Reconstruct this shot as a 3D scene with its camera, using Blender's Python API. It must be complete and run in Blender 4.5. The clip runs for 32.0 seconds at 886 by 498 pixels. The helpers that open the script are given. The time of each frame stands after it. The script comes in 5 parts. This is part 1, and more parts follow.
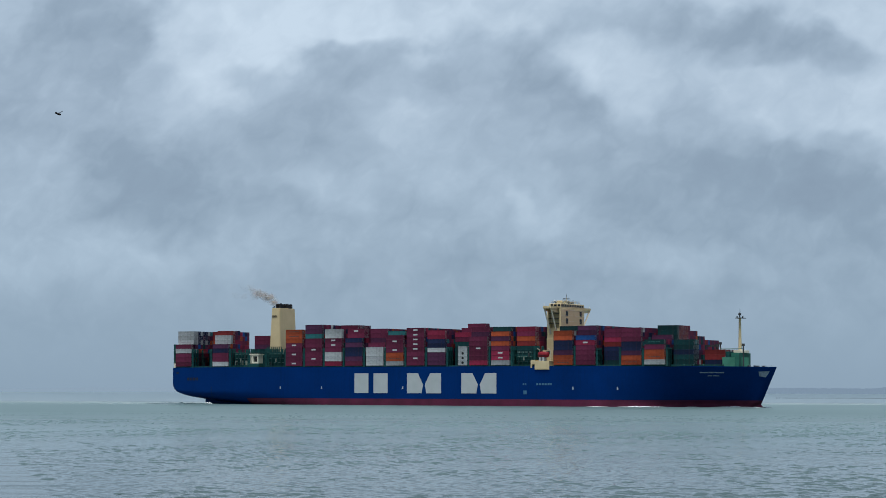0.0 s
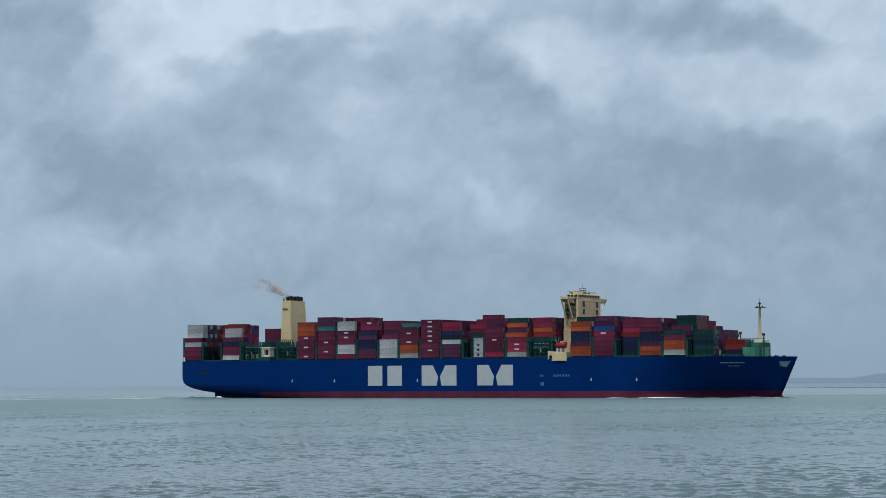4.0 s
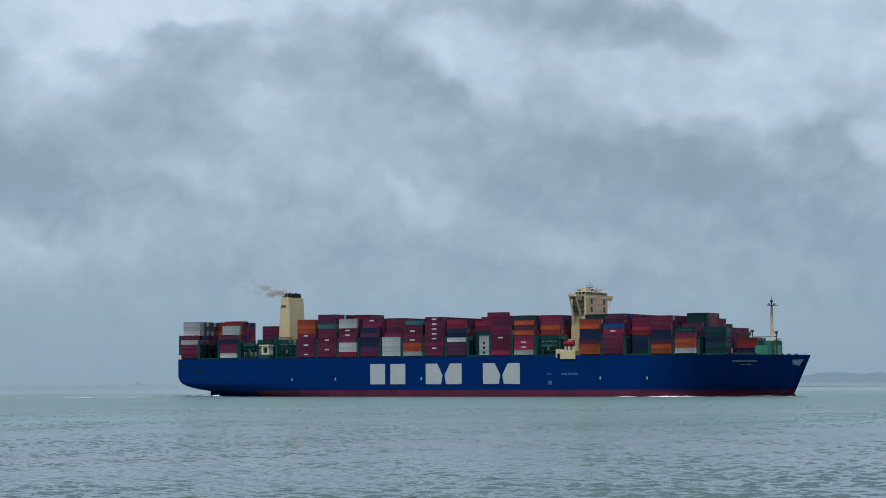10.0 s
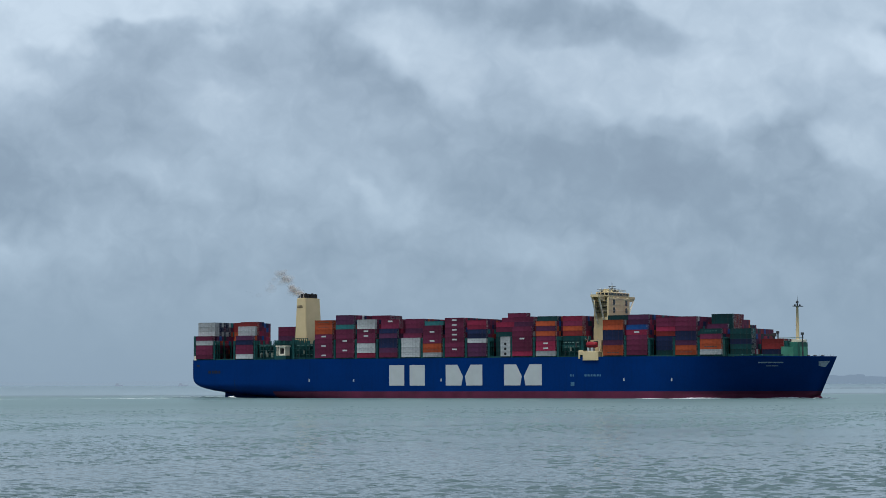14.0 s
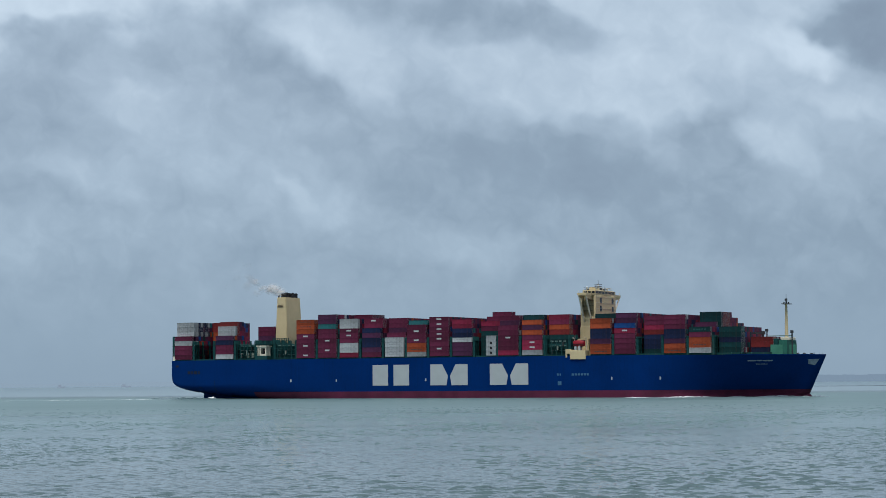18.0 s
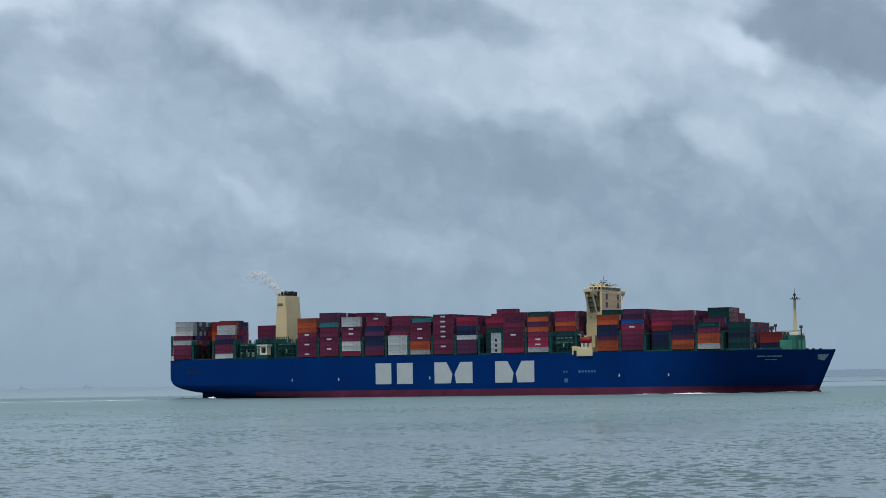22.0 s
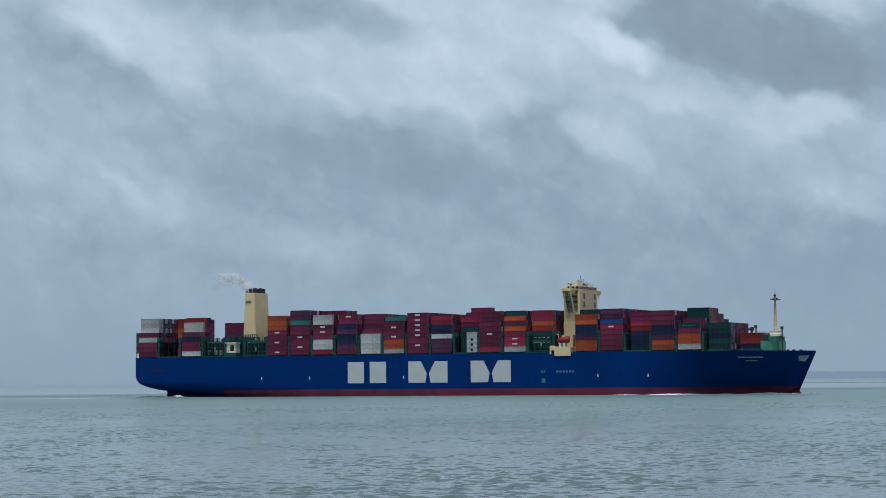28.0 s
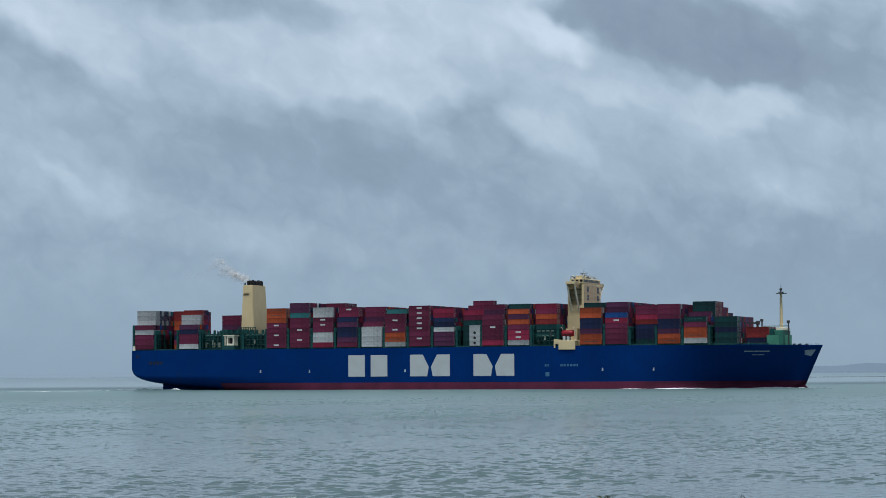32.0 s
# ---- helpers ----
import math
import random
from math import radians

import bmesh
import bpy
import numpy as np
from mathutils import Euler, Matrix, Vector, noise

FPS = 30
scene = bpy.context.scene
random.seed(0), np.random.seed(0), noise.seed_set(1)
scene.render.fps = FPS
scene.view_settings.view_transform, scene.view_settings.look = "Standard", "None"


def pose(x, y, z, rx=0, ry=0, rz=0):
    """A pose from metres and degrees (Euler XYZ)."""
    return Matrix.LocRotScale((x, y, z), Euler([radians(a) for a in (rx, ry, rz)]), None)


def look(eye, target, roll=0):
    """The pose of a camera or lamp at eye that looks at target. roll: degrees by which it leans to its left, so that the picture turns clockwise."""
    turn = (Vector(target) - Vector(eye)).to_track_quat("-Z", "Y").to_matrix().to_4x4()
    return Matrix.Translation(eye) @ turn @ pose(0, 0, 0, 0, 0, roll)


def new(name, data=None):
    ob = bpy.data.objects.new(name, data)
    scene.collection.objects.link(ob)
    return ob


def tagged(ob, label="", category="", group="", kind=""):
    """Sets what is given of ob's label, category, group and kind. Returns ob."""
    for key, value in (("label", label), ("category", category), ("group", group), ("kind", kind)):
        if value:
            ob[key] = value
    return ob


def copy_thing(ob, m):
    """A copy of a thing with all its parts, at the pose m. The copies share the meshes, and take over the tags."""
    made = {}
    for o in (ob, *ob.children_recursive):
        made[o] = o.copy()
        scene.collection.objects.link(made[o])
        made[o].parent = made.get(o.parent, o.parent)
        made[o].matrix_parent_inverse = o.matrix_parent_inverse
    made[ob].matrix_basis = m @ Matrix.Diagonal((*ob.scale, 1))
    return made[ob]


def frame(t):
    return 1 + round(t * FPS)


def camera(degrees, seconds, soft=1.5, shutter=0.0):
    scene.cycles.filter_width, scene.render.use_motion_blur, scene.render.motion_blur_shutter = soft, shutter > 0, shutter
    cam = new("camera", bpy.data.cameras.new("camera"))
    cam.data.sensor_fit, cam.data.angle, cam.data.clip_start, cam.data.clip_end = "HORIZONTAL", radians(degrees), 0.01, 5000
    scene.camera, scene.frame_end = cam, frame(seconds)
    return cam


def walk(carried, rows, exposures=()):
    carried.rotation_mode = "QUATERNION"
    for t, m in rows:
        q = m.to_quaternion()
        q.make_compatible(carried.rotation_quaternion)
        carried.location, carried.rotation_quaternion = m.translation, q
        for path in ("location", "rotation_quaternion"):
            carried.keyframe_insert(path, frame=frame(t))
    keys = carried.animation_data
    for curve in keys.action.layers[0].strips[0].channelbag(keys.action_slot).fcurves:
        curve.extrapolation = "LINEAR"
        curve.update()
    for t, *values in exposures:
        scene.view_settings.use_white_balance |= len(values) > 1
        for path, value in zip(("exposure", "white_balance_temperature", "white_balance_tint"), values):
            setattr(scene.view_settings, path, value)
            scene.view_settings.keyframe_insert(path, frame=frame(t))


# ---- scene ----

# ------------------------------------------------------------------ camera
EYE = Vector((0.0, 0.0, 9.18))
cam = camera(23.525, 32.0, 0.9)


def aim(yaw, pitch, roll):
    """Pose of the hand-held camera on the bank: yaw to the left of +y, pitch up, in degrees."""
    y, p = radians(yaw), radians(pitch)
    way = Vector((-math.sin(y) * math.cos(p), math.cos(y) * math.cos(p), math.sin(p)))
    return look(EYE, EYE + 100 * way, roll)


walk(cam, [(t, aim(y, p, r)) for t, y, p, r in (
    (0, 4.822, 3.727, 0.119), (0.5, 4.737, 3.712, 0.087), (1, 4.655, 3.710, 0.054), (1.5, 4.575, 3.701, -0.024),
    (2, 4.528, 3.691, -0.073), (2.5, 4.471, 3.661, -0.129), (3, 4.424, 3.627, -0.189), (3.5, 4.319, 3.578, -0.252),
    (5.5, 3.741, 3.388, -0.270), (6, 3.617, 3.382, -0.229), (6.5, 3.460, 3.389, -0.198), (7, 3.269, 3.406, -0.192),
    (7.5, 3.062, 3.431, -0.171), (8, 2.898, 3.448, -0.247), (8.5, 2.797, 3.468, -0.224), (9, 2.754, 3.474, -0.260),
    (9.5, 2.737, 3.477, -0.261), (10, 2.728, 3.477, -0.256), (10.5, 2.702, 3.476, -0.237), (11, 2.646, 3.462, -0.251),
    (11.5, 2.572, 3.449, -0.249), (12, 2.501, 3.437, -0.233), (12.5, 2.433, 3.442, -0.233), (13, 2.369, 3.463, -0.228),
    (13.5, 2.292, 3.495, -0.219), (14, 2.201, 3.515, -0.196), (14.5, 2.105, 3.519, -0.188), (16.5, 1.470, 3.524, -0.274),
    (17, 1.186, 3.509, -0.333), (17.5, 0.922, 3.508, -0.407), (18, 0.684, 3.504, -0.445), (18.5, 0.493, 3.509, -0.477),
    (19, 0.340, 3.516, -0.498), (19.5, 0.195, 3.523, -0.484), (20, 0.064, 3.514, -0.554), (20.5, -0.055, 3.483, -0.587),
    (21, -0.160, 3.453, -0.679), (21.5, -0.249, 3.440, -0.764), (22, -0.339, 3.453, -0.856), (22.5, -0.478, 3.480, -0.979),
    (23, -0.663, 3.505, -1.020), (23.5, -0.864, 3.505, -1.019), (24, -1.058, 3.503, -1.065), (24.5, -1.251, 3.471, -1.105),
    (25, -1.433, 3.436, -1.048), (25.5, -1.624, 3.390, -1.032), (27.5, -2.499, 3.420, -0.637), (28, -2.728, 3.428, -0.521),
    (28.5, -2.924, 3.398, -0.410), (29, -3.094, 3.334, -0.349), (29.5, -3.275, 3.252, -0.295), (30, -3.449, 3.184, -0.237),
    (30.5, -3.616, 3.145, -0.219), (31, -3.729, 3.146, -0.265), (31.5, -3.798, 3.187, -0.302), (32, -3.839, 3.254, -0.386),
)])

# ------------------------------------------------------------------ world and sun: an overcast afternoon
SUN_EL, SUN_AZ = 71.0, -12.0     # height; turned from straight behind the camera towards +x
world = bpy.data.worlds.new("overcast_sky")
scene.world = world
world.use_nodes = True
wn, wl = world.node_tree.nodes, world.node_tree.links
wn.clear()
w_out = wn.new("ShaderNodeOutputWorld")
w_sky = wn.new("ShaderNodeTexSky")
w_sky.sky_type, w_sky.sun_disc = "NISHITA", False
w_sky.sun_elevation, w_sky.sun_rotation = radians(SUN_EL), radians(180 - SUN_AZ)
w_bg1 = wn.new("ShaderNodeBackground")
w_bg1.inputs["Strength"].default_value = 0.05
wl.new(w_sky.outputs["Color"], w_bg1.inputs["Color"])
w_bg2 = wn.new("ShaderNodeBackground")
w_tc = wn.new("ShaderNodeTexCoord")
w_noise = wn.new("ShaderNodeTexNoise")
w_noise.inputs["Scale"].default_value, w_noise.inputs["Detail"].default_value = 2.2, 6.0
wl.new(w_tc.outputs["Generated"], w_noise.inputs["Vector"])
w_ramp = wn.new("ShaderNodeValToRGB")
w_ramp.color_ramp.elements[0].position, w_ramp.color_ramp.elements[0].color = 0.3, (0.34, 0.43, 0.54, 1)
w_ramp.color_ramp.elements[1].position, w_ramp.color_ramp.elements[1].color = 0.75, (0.62, 0.72, 0.83, 1)
wl.new(w_noise.outputs["Fac"], w_ramp.inputs["Fac"])
wl.new(w_ramp.outputs["Color"], w_bg2.inputs["Color"])
w_bg2.inputs["Strength"].default_value = 0.30
w_add = wn.new("ShaderNodeAddShader")
wl.new(w_bg1.outputs[0], w_add.inputs[0])
wl.new(w_bg2.outputs[0], w_add.inputs[1])
wl.new(w_add.outputs[0], w_out.inputs["Surface"])

sun_data = bpy.data.lights.new("sun", "SUN")
sun_data.energy, sun_data.angle, sun_data.color = 3.7, radians(30), (1.0, 0.985, 0.965)
sun = new("sun", sun_data)
sun.matrix_world = look((0, 0, 0), (-math.sin(radians(SUN_AZ)) * math.cos(radians(SUN_EL)),
                                    math.cos(radians(SUN_AZ)) * math.cos(radians(SUN_EL)), -math.sin(radians(SUN_EL))))
sun.location = (0, 0, 400)

# ------------------------------------------------------------------ the ship's course: straight, at a steady speed
SPEED, HEADING, MID_Y = 6.556, 26.045, 1238.4
C, S = math.cos(radians(HEADING)), math.sin(radians(HEADING))


def ship_pose(t):
    """The ship's stern at the waterline; x runs to the bow, y to port, z up."""
    d = SPEED * (t - 16) - 200
    return pose(d * C, MID_Y - d * S, 0, 0, 0, -HEADING)


WATER_Z = -1.5
RIDES = []      # things that ride on the ship: (object, pose on the ship)

# ------------------------------------------------------------------ materials
def mat(name, colour, rough=0.6, metal=0.0, vary=0.15, scale=0.4, bump=0.0, bump_scale=8.0, streak=0.0, streak_colour=(0.12, 0.06, 0.03), spread=0.0, spec=0.2):
    """A painted or raw surface: colour with variation at two scales, optional rust streaks that run down, relief,
    and a spread of tone from object to object."""
    m = bpy.data.materials.new(name)
    m.use_nodes = True
    n, l = m.node_tree.nodes, m.node_tree.links
    b = n["Principled BSDF"]
    tc = n.new("ShaderNodeTexCoord")
    big = n.new("ShaderNodeTexNoise")
    big.inputs["Scale"].default_value, big.inputs["Detail"].default_value = scale, 5.0
    l.new(tc.outputs["Object"], big.inputs["Vector"])
    fine = n.new("ShaderNodeTexNoise")
    fine.inputs["Scale"].default_value, fine.inputs["Detail"].default_value = scale * 14, 3.0
    l.new(tc.outputs["Object"], fine.inputs["Vector"])
    mixf = n.new("ShaderNodeMath")
    mixf.operation = "MULTIPLY_ADD"
    mixf.inputs[1].default_value = 0.35
    l.new(fine.outputs["Fac"], mixf.inputs[0])
    l.new(big.outputs["Fac"], mixf.inputs[2])
    rng = n.new("ShaderNodeMapRange")
    rng.inputs["From Min"].default_value, rng.inputs["From Max"].default_value = 0.45, 0.9
    rng.inputs["To Min"].default_value, rng.inputs["To Max"].default_value = 1 - vary, 1 + vary
    l.new(mixf.outputs[0], rng.inputs["Value"])
    value = rng.outputs[0]
    if spread:
        info = n.new("ShaderNodeObjectInfo")
        rr = n.new("ShaderNodeMapRange")
        rr.inputs["To Min"].default_value, rr.inputs["To Max"].default_value = 1 - spread, 1 + spread
        l.new(info.outputs["Random"], rr.inputs["Value"])
        mul = n.new("ShaderNodeMath")
        mul.operation = "MULTIPLY"
        l.new(value, mul.inputs[0])
        l.new(rr.outputs[0], mul.inputs[1])
        value = mul.outputs[0]
    tint = n.new("ShaderNodeVectorMath")
    tint.operation = "SCALE"
    tint.inputs[0].default_value = colour
    l.new(value, tint.inputs["Scale"])
    out = tint.outputs["Vector"]
    if streak:
        mp = n.new("ShaderNodeMapping")
        mp.inputs["Scale"].default_value = (0.9, 0.9, 0.06)
        l.new(tc.outputs["Object"], mp.inputs["Vector"])
        st = n.new("ShaderNodeTexNoise")
        st.inputs["Scale"].default_value, st.inputs["Detail"].default_value = 1.0, 6.0
        l.new(mp.outputs[0], st.inputs["Vector"])
        sr = n.new("ShaderNodeMapRange")
        sr.inputs["From Min"].default_value, sr.inputs["From Max"].default_value = 0.52, 0.75
        sr.inputs["To Max"].default_value = streak
        l.new(st.outputs["Fac"], sr.inputs["Value"])
        mx = n.new("ShaderNodeMix")
        mx.data_type = "RGBA"
        l.new(sr.outputs[0], mx.inputs["Factor"])
        l.new(out, mx.inputs["A"])
        mx.inputs["B"].default_value = (*streak_colour, 1)
        out = mx.outputs["Result"]
    l.new(out, b.inputs["Base Color"])
    b.inputs["Metallic"].default_value = metal
    b.inputs["Specular IOR Level"].default_value = spec
    ro = n.new("ShaderNodeMapRange")
    ro.inputs["To Min"].default_value, ro.inputs["To Max"].default_value = max(0.02, rough - 0.1), min(1, rough + 0.1)
    l.new(fine.outputs["Fac"], ro.inputs["Value"])
    l.new(ro.outputs[0], b.inputs["Roughness"])
    if bump:
        bn = n.new("ShaderNodeTexNoise")
        bn.inputs["Scale"].default_value, bn.inputs["Detail"].default_value = bump_scale, 4.0
        l.new(tc.outputs["Object"], bn.inputs["Vector"])
        bp = n.new("ShaderNodeBump")
        bp.inputs["Strength"].default_value, bp.inputs["Distance"].default_value = 0.6, bump
        l.new(bn.outputs["Fac"], bp.inputs["Height"])
        l.new(bp.outputs[0], b.inputs["Normal"])
    return m


M_HULL = mat("hull_blue_paint", (0.0002, 0.0225, 0.118), 0.5, spec=0.035, vary=0.16, scale=0.05, bump=0.02, bump_scale=0.25, streak=0.22, streak_colour=(0.004, 0.014, 0.05))
M_BOOT = mat("antifouling_red", (0.088, 0.014, 0.038), 0.75, vary=0.3, scale=0.12, streak=0.35, streak_colour=(0.06, 0.03, 0.04))
M_WHITE = mat("white_marking_paint", (0.385, 0.425, 0.435), 0.6, vary=0.05, scale=0.2, streak=0.12, streak_colour=(0.4, 0.38, 0.35))
M_PALEBLUE = mat("pale_blue_marking", (0.045, 0.13, 0.22), 0.6, vary=0.3, scale=1.5)
M_DARKMARK = mat("dark_marking_paint", (0.012, 0.016, 0.03), 0.6, vary=0.1)
M_CREAM = mat("cream_steel_paint", (0.52, 0.43, 0.255), 0.55, vary=0.07, scale=0.15, streak=0.14, streak_colour=(0.35, 0.22, 0.1))
M_CREAMWHITE = mat("pale_cream_paint", (0.62, 0.585, 0.47), 0.55, vary=0.07, scale=0.3)
M_CREST = mat("faded_crest_paint", (0.20, 0.25, 0.30), 0.6, vary=0.35, scale=0.9)
M_MARKBROWN = mat("faded_brown_mark", (0.13, 0.10, 0.065), 0.6, vary=0.3, scale=0.8)
M_BLACK = mat("soot_black_steel", (0.012, 0.012, 0.014), 0.6, vary=0.3, scale=0.6)
M_GLASS = mat("dark_window_glass", (0.01, 0.012, 0.015), 0.12, vary=0.05)
M_GREEN = mat("deck_green_paint", (0.006, 0.055, 0.055), 0.65, vary=0.25, scale=0.3, streak=0.25)
M_RAILGREEN = mat("worn_green_rail_paint", (0.03, 0.11, 0.105), 0.65, vary=0.3, scale=0.8)
M_RAILPALE = mat("pale_green_tray_paint", (0.16, 0.25, 0.23), 0.65, vary=0.3, scale=0.6)
M_LIGHTGREEN = mat("breakwater_green_paint", (0.06, 0.22, 0.155), 0.65, vary=0.2, scale=0.15, streak=0.2, streak_colour=(0.08, 0.14, 0.1))
M_MIDGREEN = mat("store_green_paint", (0.022, 0.115, 0.088), 0.65, vary=0.25, scale=0.2, streak=0.2, streak_colour=(0.05, 0.09, 0.07))
M_DECK = mat("deck_plating_green", (0.03, 0.09, 0.07), 0.8, vary=0.3, scale=0.1)
M_STEEL = mat("dark_grey_steel", (0.05, 0.055, 0.06), 0.5, metal=0.3, vary=0.25, scale=0.5)
M_ORANGE = mat("lifeboat_red", (0.20, 0.012, 0.02), 0.4, vary=0.08, scale=0.5)
M_FOAM = mat("sea_foam", (0.82, 0.86, 0.87), 0.9, vary=0.15, scale=0.5, bump=0.1, bump_scale=1.5)
M_ROD = mat("galvanised_rod", (0.32, 0.33, 0.34), 0.5, metal=0.6, vary=0.15, scale=2.0)

# container paints: base colour of each
PAINT = {
    "M": ("maroon", (0.094, 0.016, 0.041)), "R": ("red", (0.19, 0.018, 0.046)), "O": ("orange", (0.27, 0.053, 0.022)),
    "W": ("light grey", (0.30, 0.325, 0.335)), "N": ("navy blue", (0.009, 0.016, 0.048)), "B": ("blue", (0.008, 0.05, 0.18)),
    "T": ("teal", (0.022, 0.12, 0.13)), "G": ("dark green", (0.005, 0.034, 0.038)), "P": ("plum brown", (0.058, 0.019, 0.049)),
    "K": ("crimson pink", (0.15, 0.022, 0.055)), "S": ("salmon red", (0.15, 0.021, 0.022)),
}
M_BOX = {k: mat("container_paint_" + v[0].replace(" ", "_"), v[1], 0.62, vary=0.24, scale=0.5, streak=0.32, streak_colour=(0.06, 0.03, 0.025), spread=0.28, spec=0.12)
         for k, v in PAINT.items()}


# ------------------------------------------------------------------ mesh helpers
def box(bm, x0, x1, y0, y1, z0, z1, bevel=0.0):
    """A box between two corners, added to bm; returns its vertices."""
    vs = [bm.verts.new((x, y, z)) for z in (z0, z1) for x, y in ((x0, y0), (x1, y0), (x1, y1), (x0, y1))]
    fs = [bm.faces.new([vs[i] for i in q]) for q in ((3, 2, 1, 0), (4, 5, 6, 7), (0, 1, 5, 4), (1, 2, 6, 5), (2, 3, 7, 6), (3, 0, 4, 7))]
    if bevel:
        es = {e for f in fs for e in f.edges}
        bmesh.ops.bevel(bm, geom=list(es), offset=bevel, segments=1, affect="EDGES")
    return vs


def tube(bm, a, b, r0, r1=None, sides=8):
    """A tapered round bar from a to b."""
    r1 = r0 if r1 is None else r1
    a, b = Vector(a), Vector(b)
    q = (b - a).to_track_quat("Z", "Y")
    rings = []
    for c, r in ((a, r0), (b, r1)):
        rings.append([bm.verts.new(c + q @ Vector((r * math.cos(2 * math.pi * k / sides), r * math.sin(2 * math.pi * k / sides), 0))) for k in range(sides)])
    for k in range(sides):
        j = (k + 1) % sides
        bm.faces.new((rings[0][k], rings[0][j], rings[1][j], rings[1][k]))
    bm.faces.new(rings[0][::-1])
    bm.faces.new(rings[1])


def prism(bm, outline, axis, lo, hi):
    """An outline of (u, v) pairs pushed along x, y or z from lo to hi."""
    def at(u, v, w):
        return {"x": (w, u, v), "y": (u, w, v), "z": (u, v, w)}[axis]
    a = [bm.verts.new(at(u, v, lo)) for u, v in outline]
    b = [bm.verts.new(at(u, v, hi)) for u, v in outline]
    bm.faces.new(a)
    bm.faces.new(b[::-1])
    for k in range(len(a)):
        j = (k + 1) % len(a)
        bm.faces.new((a[k], b[k], b[j], a[j]))


def finish(bm, name, material, smooth=False):
    bmesh.ops.recalc_face_normals(bm, faces=bm.faces[:])
    me = bpy.data.meshes.new(name)
    bm.to_mesh(me)
    bm.free()
    for m in material if isinstance(material, (list, tuple)) else [material]:
        me.materials.append(m)
    if smooth:
        me.polygons.foreach_set("use_smooth", [True] * len(me.polygons))
    return me


def part(name, bm, material, parent, label="", smooth=False):
    """Links bm as one mesh under a thing or a part."""
    ob = new(name, finish(bm, name, material, smooth))
    ob.parent = parent
    return tagged(ob, label=label)


def part_box(name, parent, material, x0, x1, y0, y1, z0, z1, label="", bevel=0.0):
    bm = bmesh.new()
    box(bm, x0, x1, y0, y1, z0, z1, bevel)
    return part(name, bm, material, parent, label)


def part_tube(name, parent, material, a, b, r0, r1=None, sides=8, label=""):
    bm = bmesh.new()
    tube(bm, a, b, r0, r1, sides)
    return part(name, bm, material, parent, label)

# ------------------------------------------------------------------ cloud deck: a layer that drifts with the wind and comes down to the horizon far off
FOCAL = 3765.0      # scale of the cloud coordinates: 3765 units to a slope of one
DECK_Z = 285.0


